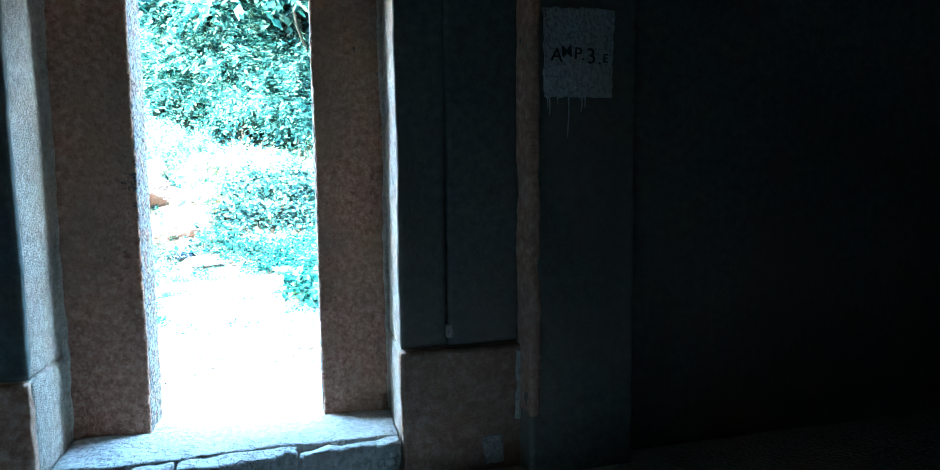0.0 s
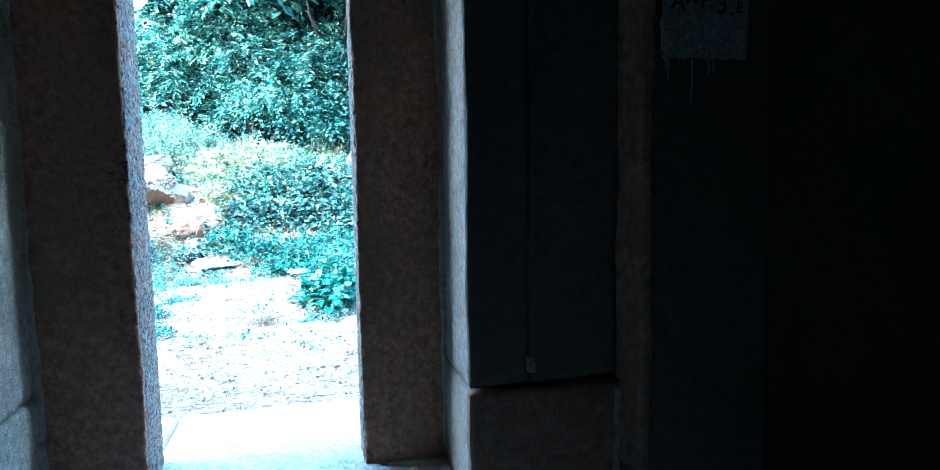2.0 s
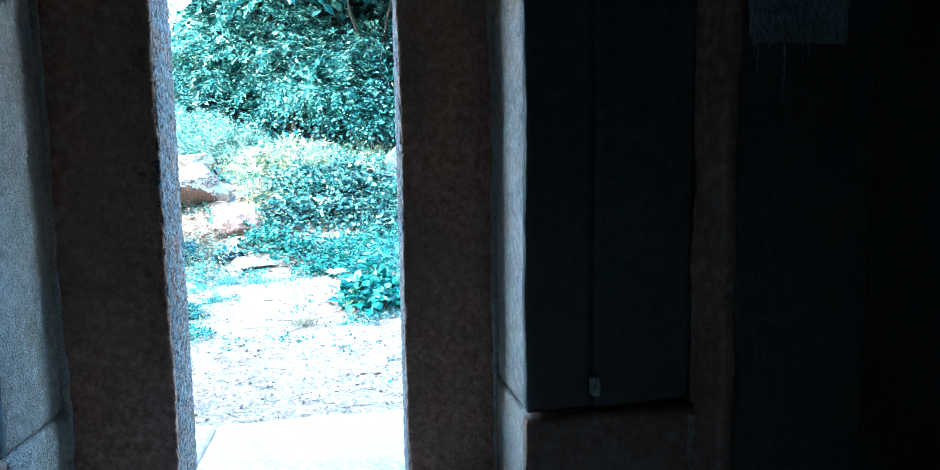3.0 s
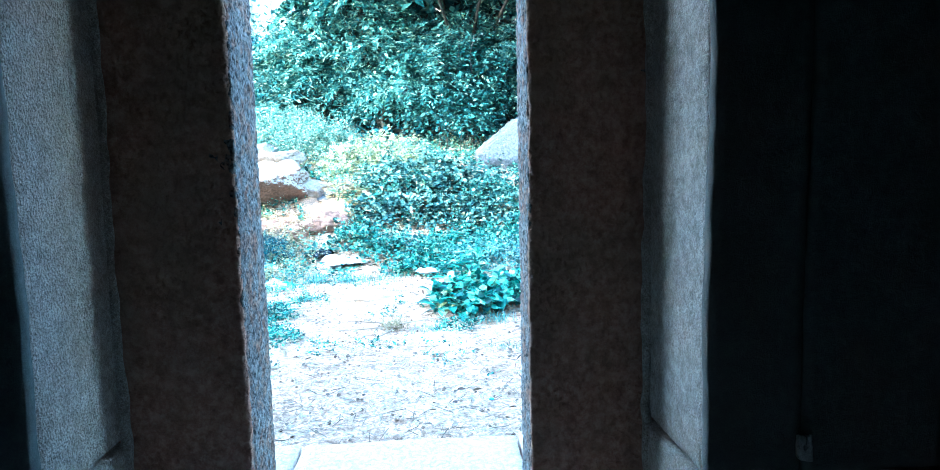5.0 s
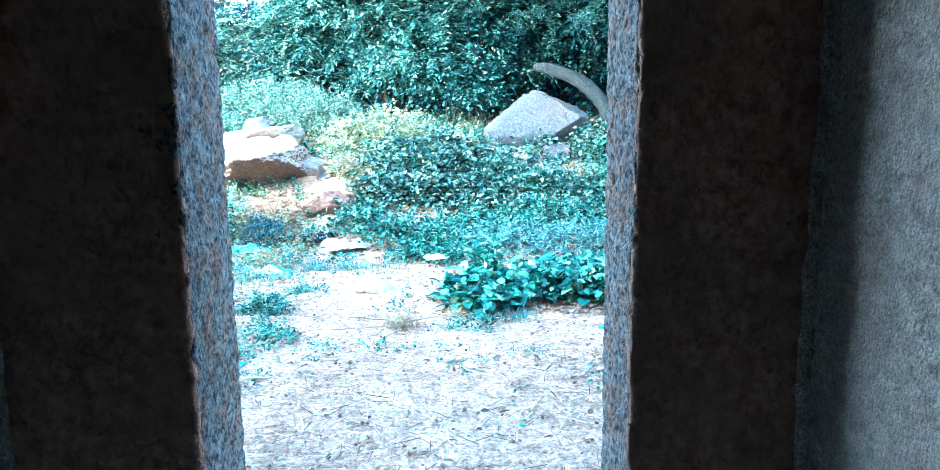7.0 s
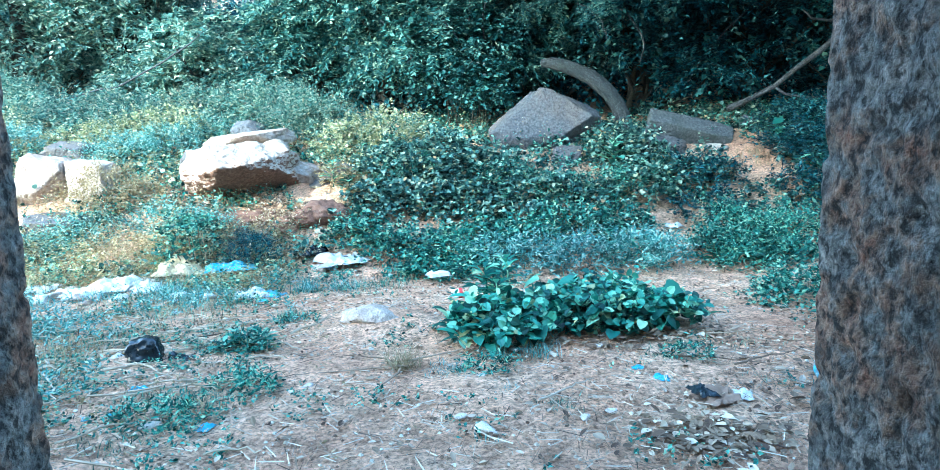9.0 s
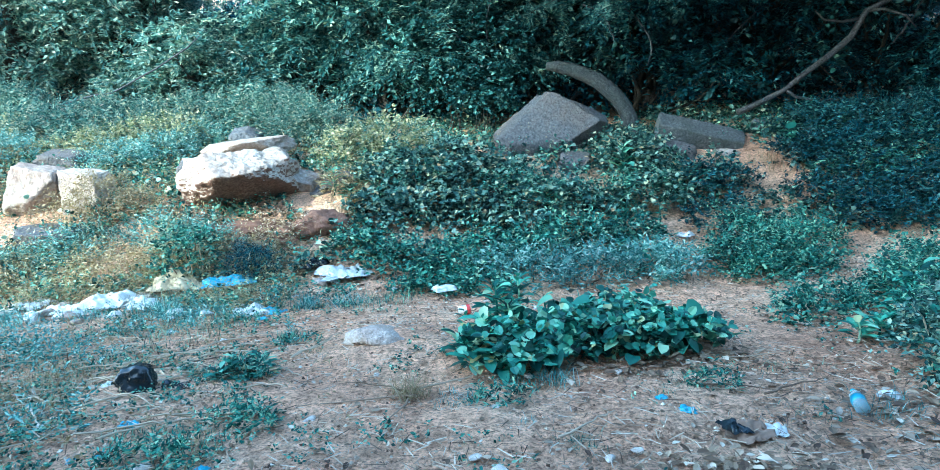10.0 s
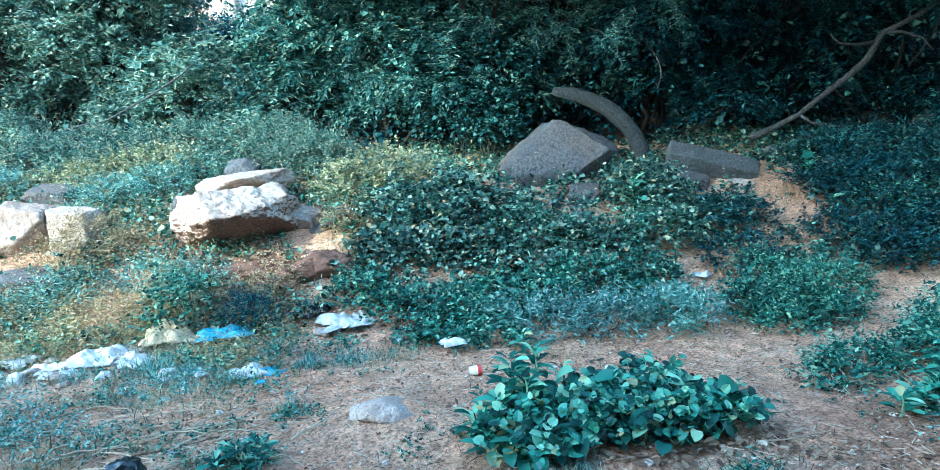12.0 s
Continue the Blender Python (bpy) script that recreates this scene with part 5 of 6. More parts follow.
LONG = (np.array([[0, 0, 0], [0.14, 0.2, 0.05], [0.25, 0.5, 0.07], [0.19, 0.8, 0.04], [0, 1, -0.03], [-0.19, 0.8, 0.04], [-0.25, 0.5, 0.07], [-0.14, 0.2, 0.05], [0, 0.5, -0.01]]),
        np.array([[0, 1, 8], [1, 2, 8], [2, 3, 8], [3, 4, 8], [4, 5, 8], [5, 6, 8], [6, 7, 8], [7, 0, 8]]))
LONG_LEAVES = [leaf_blade("leaf", LONG, M_BROAD, b) for b in (0.15, 0.4, 0.6)]


def put_leaf(meshes, at, axis, up, size, parent):
    ob = link("leaf", meshes[int(rng.integers(len(meshes)))], parent)
    a = Vector(axis).normalized()
    s = a.cross(Vector(up)).normalized()
    n = s.cross(a)
    m = Matrix((s, a, n)).transposed().to_4x4()
    ob.matrix_basis = Matrix.Translation(at) @ m @ Matrix.Scale(size, 4)


def creeping_patch():
    """The big-leaved patch in the middle of the yard."""
    x0, y0 = 1.05, 4.6
    z0 = float(height(x0, y0))
    p = tagged(empty("leafy_patch", (x0, y0, z0)), "low patch of broad heart-shaped green leaves on bare soil", "plant")
    bm = bmesh.new()
    for i in range(300):
        a = rng.uniform(0, 2 * math.pi)
        r = math.sqrt(rng.random())
        x, y = 0.36 + 0.66 * r * math.cos(a), 0.02 + 0.58 * r * math.sin(a)
        if i > 205:
            x, y = -0.50 + 0.42 * r * math.cos(a), -0.25 + 0.40 * r * math.sin(a)
        top = (0.27 + 0.10 * math.sin(7 * x + 2) + 0.08 * math.sin(11 * y + 4 * x)) * (1 - 0.5 * r * r)
        z = float(height(x0 + x, y0 + y)) - z0 + top * rng.uniform(0.3, 1.0) + 0.02
        b = rng.uniform(0, 2 * math.pi)
        out = Vector((math.cos(b), math.sin(b) - 0.35, rng.uniform(-0.55, 0.05)))
        put_leaf(HEART_LEAVES, (x, y, z), out, Vector((0, -0.2, 1)) + Vector(rng.normal(0, 0.32, 3)), rng.uniform(0.06, 0.145), p)
        if i % 3 == 0:
            g = Vector((x * 0.9, y * 0.9, float(height(x0 + x * 0.9, y0 + y * 0.9)) - z0 - 0.02))
            tube(bm, bent(g, (x, y, z), (0.02, 0, 0.02), 5), [0.004] * 5, 4)
    tagged(part("stem_tangle", bm, M_GRASS, p), kind="stuff")
    lumps = [(-0.5, -0.25, 0.04, 0.38, 0.36, 0.14), (0.0, -0.1, 0.04, 0.38, 0.42, 0.15), (0.45, 0.0, 0.05, 0.45, 0.45, 0.17), (0.85, -0.1, 0.02, 0.25, 0.3, 0.1)]
    v, f = clumps(HEART, lumps, 330, 0.13, 5, 0.075, 0.2, 0.5)
    tagged(link("small_leaves", raw_mesh("small_leaves", v, f, M_BROAD), p), kind="stuff")


def upright_plant(at, h, n, size, meshes, label, lean=(0.0, 0.0), radius=0.12):
    x, y = at
    z = float(height(x, y))
    p = tagged(empty("broadleaf_plant", (x, y, z)), label, "plant", group="broad-leaved plants")
    bm = bmesh.new()
    tube(bm, bent((0, 0, -0.03), (lean[0], lean[1], h * 0.95), (0.02, 0, 0), 6), [0.013, 0.012, 0.01, 0.009, 0.007, 0.004], 6)
    part("stem", bm, M_GRASS, p)
    for i in range(n):
        t = (i + 0.5) / n
        a = i * 2.4 + rng.normal(0, 0.3)
        zc = h * (0.12 + 0.85 * t)
        out = Vector((math.cos(a), math.sin(a), 0.25 + 0.75 * t))
        put_leaf(meshes, (lean[0] * t + 0.02 * math.cos(a), lean[1] * t + 0.02 * math.sin(a), zc), out, (0, 0, 1) if t < 0.8 else (math.cos(a) * -0.5, 0, 1), size * rng.uniform(0.7, 1.2) * (1.1 - 0.4 * t), p)


def plants():
    global rng
    rng = np.random.default_rng(77)
    creeping_patch()
    tall = "upright green plant with long broad leaves"
    for at, h, n, s in (((-1.48, 4.38), 0.14, 18, 0.13), ((-1.36, 4.5), 0.12, 14, 0.12), ((-1.6, 4.28), 0.1, 12, 0.1), ((0.42, 4.75), 0.46, 34, 0.19), ((0.30, 4.45), 0.28, 26, 0.19), ((0.62, 4.9), 0.50, 32, 0.18), ((0.5, 4.6), 0.36, 26, 0.17), ((0.2, 4.25), 0.20, 16, 0.17), ((0.38, 4.1), 0.2, 16, 0.17), ((0.62, 4.15), 0.2, 14, 0.15), ((0.85, 5.0), 0.3, 14, 0.14), ((0.12, 4.5), 0.2, 14, 0.16), ((2.72, 9.0), 0.62, 22, 0.30), ((3.15, 9.15), 0.4, 16, 0.26), ((2.6, 8.6), 0.3, 14, 0.22),
                        ((4.1, 5.0), 0.45, 24, 0.2), ((4.35, 5.25), 0.45, 22, 0.2), ((3.9, 4.85), 0.3, 18, 0.2), ((3.7, 4.65), 0.18, 16, 0.2), ((3.5, 4.6), 0.15, 14, 0.2), ((3.3, 4.55), 0.16, 14, 0.16), ((3.5, 4.0), 0.5, 18, 0.18), ((3.2, 3.5), 0.4, 16, 0.16),
                        ((-1.45, 9.0), 0.35, 20, 0.2), ((-1.2, 8.8), 0.3, 16, 0.18), ((-1.8, 8.15), 0.16, 12, 0.14), ((-0.95, 7.85), 0.25, 14, 0.22), ((3.45, 7.05), 0.22, 14, 0.16), ((0.75, 6.5), 0.2, 12, 0.15),
                        ((-3.2, 8.05), 0.3, 16, 0.2), ((-2.8, 7.95), 0.28, 16, 0.2), ((-4.9, 8.1), 0.25, 14, 0.16)):
        upright_plant(at, h, n, s, LONG_LEAVES, tall)
    for i in range(34):
        x, y = rng.uniform(-1.0, 3.0), rng.uniform(6.9, 9.2)
        upright_plant((x, y), rng.uniform(0.2, 0.42), int(rng.integers(10, 16)), rng.uniform(0.10, 0.17), LONG_LEAVES if i % 2 else HEART_LEAVES, "small broad-leaved weed at the foot of the bank")
    for i in range(16):
        x, y = rng.uniform(5.2, 8.5), rng.uniform(8.2, 10.4)
        upright_plant((x, y), rng.uniform(0.2, 0.45), 12, rng.uniform(0.14, 0.22), HEART_LEAVES, "small broad-leaved weed under the dark trees")


plants()


# ---- tufts, litter and rubbish ----
def tuft(at, r, h, n, mat, name="grass_tuft", label="small tuft of green grass on bare soil", lean=0.7, width=0.0035):
    x, y = at
    z = float(height(x, y))
    q = rng.normal(0, r * 0.5, (n, 2))
    P = np.column_stack([q, height(x + q[:, 0], y + q[:, 1]) - z - 0.01])
    v, f = blades(P, h, width, lean)
    ob = link(name, raw_mesh(name, v, f, mat))
    ob.matrix_basis = pose(x, y, z)
    return tagged(ob, label, "grass", group=name, kind="stuff")


def ground_cover_bits():
    global rng
    rng = np.random.default_rng(91)
    for x, y, r, h, n in ((-1.55, 4.4, 0.22, 0.13, 260), (-1.5, 3.3, 0.26, 0.10, 260), (-1.8, 3.45, 0.2, 0.08, 160), (-2.85, 4.75, 0.35, 0.14, 360), (-1.32, 5.2, 0.12, 0.16, 200), (-1.7, 2.8, 0.25, 0.08, 200), (1.57, 3.72, 0.22, 0.09, 160),
                          (0.7, 3.05, 0.13, 0.07, 110), (0.47, 3.36, 0.08, 0.06, 70), (0.08, 3.75, 0.14, 0.09, 130), (-0.95, 6.3, 0.25, 0.16, 240), (-0.6, 6.5, 0.3, 0.14, 200), (-2.9, 3.75, 0.35, 0.14, 300), (-3.4, 5.05, 0.35, 0.16, 300), (-2.4, 5.6, 0.5, 0.2, 420), (-3.1, 5.9, 0.4, 0.2, 340),
                          (0.45, 4.0, 0.1, 0.12, 120), (0.75, 3.95, 0.13, 0.14, 160), (2.3, 4.1, 0.25, 0.06, 120), (2.1, 3.3, 0.2, 0.05, 80), (2.6, 3.2, 0.25, 0.12, 180), (0.25, 2.72, 0.1, 0.05, 60), (-2.0, 6.0, 0.25, 0.2, 200), (-2.3, 6.4, 0.25, 0.22, 240), (2.65, 2.8, 0.25, 0.1, 160), (-0.35, 6.85, 0.3, 0.15, 220), (-4.6, 5.3, 0.5, 0.2, 300), (-3.6, 4.3, 0.4, 0.15, 260)):
        tuft((x, y), r, h * 0.8, int(n * (0.5 if r > 0.3 else 0.8)), M_GRASS if rng.random() < 0.6 else M_GREYLEAF, lean=1.1)
    for x, y, r, h, n in ((-0.24, 3.9, 0.10, 0.22, 130), (-2.5, 4.0, 0.4, 0.14, 260), (-3.0, 4.3, 0.4, 0.16, 260), (-4.2, 7.1, 0.5, 0.28, 300), (-3.0, 6.9, 0.4, 0.28, 260), (1.0, 6.35, 0.4, 0.12, 200), (3.0, 7.0, 0.3, 0.12, 140), (5.0, 9.2, 0.3, 0.2, 160), (4.3, 9.0, 0.3, 0.25, 200), (-7.2, 11.2, 0.5, 0.3, 300), (-1.2, 8.6, 0.3, 0.25, 200), (-2.0, 7.8, 0.4, 0.25, 260)):
        tuft((x, y), r, h, n, M_DRY, "dry_grass", "tuft of dry straw-coloured grass", 1.2, 0.003)
    n = 2600
    x = np.where(rng.random(n) < 0.6, rng.normal(-2.6, 1.1, n), rng.uniform(-4.5, 4.5, n))
    y = rng.uniform(2.2, 7.3, n)
    w = np.array([noise.noise(Vector((a * 1.4, b * 1.4, 8.0))) for a, b in zip(x, y)])
    ok = (w > np.where(x < -1.0, -0.05, 0.27))
    x, y = x[ok], y[ok]
    k = 3
    x, y = np.repeat(x, k) + rng.normal(0, 0.05, len(x) * k), np.repeat(y, k) + rng.normal(0, 0.05, len(y) * k)
    P = np.column_stack([x, y, height(x, y) + 0.01])
    D = rng.normal(0, 0.8, P.shape) + np.array([0, 0, 0.7])
    v, f = sprigs(DIAMOND, P, D, 0.09, 6, 0.032, 0.2)
    tagged(link("low_weeds", raw_mesh("low_weeds", v, f, M_GRASS)), "small teal-green weeds sprouting from the soil", "weeds", kind="stuff")
    for x, y, r, h, n in ((-4.3, 6.2, 0.3, 0.16, 180), (-3.6, 6.3, 0.25, 0.14, 160), (-2.9, 6.5, 0.3, 0.2, 240), (-2.6, 6.2, 0.25, 0.15, 180), (-1.75, 6.7, 0.15, 0.16, 160), (-1.35, 6.2, 0.12, 0.16, 150)):
        tuft((x, y), r, h, n, M_GREYLEAF, lean=0.9, width=0.006)
    # brittle stalks and straw between the weeds
    n = 1500
    x, y = rng.normal(-2.6, 0.9, n), rng.uniform(2.6, 6.6, n)
    P = np.column_stack([x, y, height(x, y) + 0.01])
    v, f = sprigs(NARROW, P, rng.normal(0, 0.9, P.shape) + np.array([0, 0, 0.35]), 0.16, 6, 0.04, 0.3)
    tagged(link("dry_straw", raw_mesh("dry_straw", v, f, M_DRY)), "dry straw and brittle stalks lying between weeds", "litter", kind="stuff")
    # straw and twigs strewn over the yard
    n = 46000
    P = np.column_stack([rng.uniform(-5, 5, n), 1.35 + 7.2 * rng.random(n) ** 1.3, np.zeros(n)])
    P[:, 2] = height(P[:, 0], P[:, 1]) + rng.uniform(0.012, 0.03, n)
    a = rng.uniform(0, 2 * math.pi, n)
    ax = np.column_stack([np.cos(a), np.sin(a), rng.normal(0, 0.08, n)])
    sliver = (np.array([[-0.025, 0, 0], [0.025, 0, 0.02], [0.012, 1, 0.02], [-0.012, 1, 0]]), np.array([[0, 1, 2], [0, 2, 3]]))
    v, f = leaf_soup(sliver, P, ax, np.tile([0, 0, 1.0], (n, 1)), 0.014 + 0.13 * rng.random(n) ** 2.4)
    tagged(link("straw_litter", raw_mesh("straw_litter", v, f, M_TWIG)), "straw and thin twigs strewn over bare soil", "litter", kind="stuff")
    # dead leaves
    n = 6000
    P = np.column_stack([rng.uniform(-5, 5, n), rng.uniform(1.35, 8.5, n), np.zeros(n)])
    heap = np.column_stack([rng.normal(1.42, 0.22, 420), rng.normal(2.6, 0.13, 420), np.zeros(420)])
    edge = np.column_stack([rng.normal(2.75, 0.35, 300), rng.normal(3.0, 0.35, 300), np.zeros(300)])
    ring = np.column_stack([rng.normal(1.5, 0.45, 260), rng.normal(4.15, 0.16, 260), np.zeros(260)])
    foot = np.column_stack([rng.normal(-1.9, 0.7, 900), rng.normal(7.6, 0.45, 900), np.zeros(900)])
    P = np.vstack([P, heap, edge, ring, foot])
    n = len(P)
    P[:, 2] = height(P[:, 0], P[:, 1]) + rng.uniform(0.012, 0.035, n)
    v, f = leaf_soup(LONG, P, unit(np.column_stack([rng.normal(size=(n, 2)), rng.normal(0, 0.15, n)])), np.array([0, 0, 1.0]) + rng.normal(0, 0.3, (n, 3)), np.where(np.arange(n) < 6000, 0.012 + 0.055 * rng.random(n) ** 1.8, 0.03 + 0.07 * rng.random(n)))
    tagged(link("dead_leaves", raw_mesh("dead_leaves", v, f, M_DEADLEAF)), "pale brown dead leaves scattered on the soil", "litter", kind="stuff")
    # gravel
    n = 11000
    P = np.column_stack([rng.uniform(-5, 5, n), rng.uniform(1.35, 8.0, n), np.zeros(n)])
    P[:, 2] = height(P[:, 0], P[:, 1]) + 0.012
    base = np.array([[1, 0, 0], [0, 1, 0], [-1, 0, 0], [0, -1, 0], [0.1, 0.1, 0.8], [0, 0, -0.5]])
    fc = np.array([[0, 1, 4], [1, 2, 4], [2, 3, 4], [3, 0, 4], [1, 0, 5], [2, 1, 5], [3, 2, 5], [0, 3, 5]])
    a = rng.uniform(0, 6.28, n)
    v, f = leaf_soup((base, fc), P, np.column_stack([np.cos(a), np.sin(a), rng.normal(0, 0.2, n)]), np.tile([0, 0, 1.0], (n, 1)), rng.uniform(0.003, 0.018, n) ** 1.0)
    tagged(link("gravel", raw_mesh("gravel", v, f, M_GRAVEL)), "small pale gravel scattered on the soil", "gravel", kind="stuff")


ground_cover_bits()


def stones_and_rubbish():
    global rng
    rng = np.random.default_rng(19)
    for i, (x, y, s) in enumerate(((-1.06, 3.98, 0.085), (-0.84, 3.58, 0.075), (1.2, 3.98, 0.06), (0.56, 4.02, 0.06), (0.3, 3.6, 0.05), (0.14, 2.96, 0.05), (0.82, 2.86, 0.05), (0.26, 2.76, 0.10), (-2.0, 6.2, 0.11), (1.0, 2.95, 0.05), (-1.6, 3.0, 0.07), (1.9, 4.3, 0.05), (-0.5, 4.3, 0.04), (2.3, 7.5, 0.08), (0.5, 6.3, 0.06))):
        rock("stone", (x, y, float(height(x, y)) + 0.012), (s * 0.85, s * 0.62, s * 0.3), (0, 0, 40 * i), M_PEBBLE, "small pale stone lying on the soil", "stone", seed=60 + i, detail=3)
    # pale rubble heap, sunlit
    for i in range(7):
        x, y = -3.9 + rng.normal(0, 0.5), 6.55 + rng.normal(0, 0.32)
        s = rng.uniform(0.06, 0.17)
        rock("rubble", (x, y, float(height(x, y)) + s * 0.25), (s * 1.25, s * 0.9, s * 0.4), (rng.uniform(-20, 20), rng.uniform(-20, 20), rng.uniform(0, 360)), M_ROCK_PALE, "pale broken rubble lying in the sun", "rubble", seed=120 + i, detail=2, planes=10, soft=0.03)

    def crumple(name, at, size, mat, label, category, seed, rz=0, flat=0.5):
        """A crumpled sheet with folds and thickness."""
        n = 22 if size > 0.12 else 12
        v = []
        for layer in (0, 1):
            for i in range(n):
                for j in range(n):
                    u, w = i / (n - 1) * 2 - 1, j / (n - 1) * 2 - 1
                    r = 1 + 0.45 * noise.noise(Vector((u * 2 + seed, w * 2, 0))) + 0.2 * noise.noise(Vector((u * 6 + seed, w * 6, 0)))
                    q = Vector((u * 2.6 + seed, w * 2.6, seed))
                    zz = (0.25 + 0.45 * noise.noise(q * 0.45) + 0.35 * abs(noise.noise(q * 0.9)) - 0.3 * abs(noise.noise(q * 1.7)) + 0.16 * abs(noise.noise(q * 3.4))) * flat * (1.05 - max(abs(u), abs(w)) ** 4)
                    v.append((u * r * size, w * r * size * 0.75, zz * size + 0.006 - 0.003 * layer))
        f = []
        for layer in (0, 1):
            for i in range(n - 1):
                for j in range(n - 1):
                    a = layer * n * n + i * n + j
                    q = [a, a + n, a + n + 1, a + 1]
                    f.append(q if layer == 0 else q[::-1])
        rim = [i * n for i in range(n)] + [(n - 1) * n + j for j in range(1, n)] + [i * n + n - 1 for i in range(n - 2, -1, -1)] + [j for j in range(n - 2, 0, -1)]
        for a, b in zip(rim, rim[1:] + rim[:1]):
            f.append([a, b, b + n * n, a + n * n])
        ob = link(name, raw_mesh(name, v, f, mat, True))
        ob.matrix_basis = pose(at[0], at[1], float(height(at[0], at[1])) + (at[2] if len(at) > 2 else 0.0), 0, 0, rz)
        return tagged(ob, label, category)

    rock("plastic_bag", (-2.1, 4.15, float(height(-2.1, 4.15)) + 0.1), (0.18, 0.15, 0.14), (0, 8, 10), M_BLACK, "stuffed black plastic bag lying on the soil", "bag", seed=44, soft=0.06, rough=0.09, planes=16, detail=4)
    crumple("plastic_bag", (-1.9, 4.18), 0.1, M_BLACK, "loose torn end of black plastic on the soil", "bag", 3.1, 10, 0.8)
    for i, (x, y, sz) in enumerate(((-3.85, 6.35, 0.10), (-3.3, 6.3, 0.08), (-4.1, 6.3, 0.09), (-4.55, 6.6, 0.12), (-2.75, 6.35, 0.09), (-2.35, 6.15, 0.08))):
        rock("plaster_chunk", (x, y, float(height(x, y)) + 0.04), (sz * 1.15, sz * 0.8, sz * (0.34 + 0.1 * (i % 3))), (rng.uniform(5, 30), rng.uniform(-15, 15), 50 * i), M_PLASTER, "broken chunk of white plaster lying among rubble in the sun", "rubble", seed=310 + i, planes=11, detail=4, rough=0.06, soft=0.002)
    for i, (x, y, sz, rz) in enumerate(((-3.6, 6.8, 0.27, 10), (-3.25, 6.72, 0.21, -25), (-3.95, 6.6, 0.15, 40), (-4.4, 6.85, 0.2, 70), (-4.75, 6.6, 0.14, 15), (-3.72, 6.4, 0.13, 100), (-3.4, 6.95, 0.18, 60))):
        crumple("plastic_sack", (x, y, 0.02), sz, M_SACKING, "crumpled white plastic sack lying in the sun", "sack", 31.7 + 2.3 * i, rz, 0.75)
    crumple("plastic_bag", (-2.3, 4.2), 0.09, M_WHITE, "torn white plastic bag beside a black one", "bag", 5.2, 40, 0.8)
    crumple("cloth_rag", (-1.12, 7.35, 0.03), 0.27, M_CLOTH, "dirty grey-white rag at the foot of the bank", "rag", 1.4, 25, 1.0)
    crumple("cloth_rag", (-1.3, 7.25), 0.13, M_WHITE, "torn white plastic sheet lying on the soil", "rag", 2.4, -5, 0.6)
    crumple("cloth_rag", (-1.55, 7.6, 0.03), 0.2, M_BLACK, "dark rag at the foot of the bank", "rag", 7.4, 55, 1.1)
    crumple("plastic_sheet", (-2.43, 7.12, 0.1), 0.26, M_BLUE, "crumpled light blue plastic sheet among weeds", "plastic sheet", 6.6, 15, 0.6)
    crumple("plastic_sheet", (-1.9, 6.15), 0.17, M_WHITE, "crumpled white plastic wrapper on the soil", "wrapper", 9.6, 15, 0.8)
    for i, (x, y, s, m, l) in enumerate(((-1.9, 3.55, 0.07, M_BLUE, "blue"), (-1.88, 3.18, 0.035, M_BLUE, "blue"), (-1.28, 2.97, 0.07, M_BLUE, "blue"), (-2.0, 3.12, 0.04, M_BLUE, "blue"), (1.45, 3.42, 0.075, M_BLUE, "blue"), (1.36, 3.6, 0.055, M_BLUE, "blue"), (1.2, 2.6, 0.03, M_BLUE, "blue"), (1.62, 3.2, 0.035, M_WHITE, "white"),
                                         (-0.55, 7.0, 0.085, M_WHITE, "white"), (2.75, 3.45, 0.09, M_WHITE, "white"), (-1.72, 5.9, 0.06, M_BLUE, "blue"), (3.29, 8.0, 0.17, M_WHITE, "white"), (3.84, 8.02, 0.17, M_WHITE, "white"), (-2.0, 4.6, 0.05, M_WHITE, "white"), (-2.45, 3.6, 0.06, M_WHITE, "white"), (-2.5, 6.35, 0.12, M_BLUE, "white"), (-1.9, 4.2, 0.05, M_WHITE, "white"), (1.75, 4.35, 0.06, M_WHITE, "white"), (-2.2, 6.5, 0.17, M_WHITE, "white"), (-1.68, 6.12, 0.17, M_BLUE, "blue"), (-2.7, 6.2, 0.08, M_WHITE, "white"), (-1.6, 6.75, 0.07, M_WHITE, "white"), (-2.5, 5.7, 0.06, M_WHITE, "white"), (-1.9, 5.3, 0.05, M_WHITE, "white"), (-1.55, 4.75, 0.06, M_WHITE, "white"), (0.95, 5.9, 0.06, M_WHITE, "white"), (1.45, 5.8, 0.07, M_WHITE, "white"))):
        crumple("wrapper", (x, y), s * 0.7, m, "crumpled %s plastic wrapper on the soil" % l, "wrapper", 11.3 + i * 1.7, 37 * i, 0.9)
    crumple("cardboard_scrap", (1.68, 3.1), 0.12, M_CARD, "torn crumpled brown packaging on the soil", "packaging", 4.3, 20, 1.0)
    crumple("cardboard_scrap", (1.85, 3.12), 0.07, M_WHITE, "torn pale packaging on the soil", "packaging", 14.3, 70, 0.9)
    crumple("cardboard_scrap", (1.6, 3.12, 0.03), 0.08, M_BLACK, "torn black packaging on the soil", "packaging", 17.3, 100, 1.2)

    def cup(at, mat, label, tip, r=0.045):
        c = tagged(empty("paper_cup", (at[0], at[1], float(height(*at)) + 0.04)), label, "cup")
        bm = bmesh.new()
        prof = [(r * 0.75, -0.05), (r, 0.05), (r * 1.05, 0.052), (r * 0.97, 0.048), (r * 0.72, -0.045)]
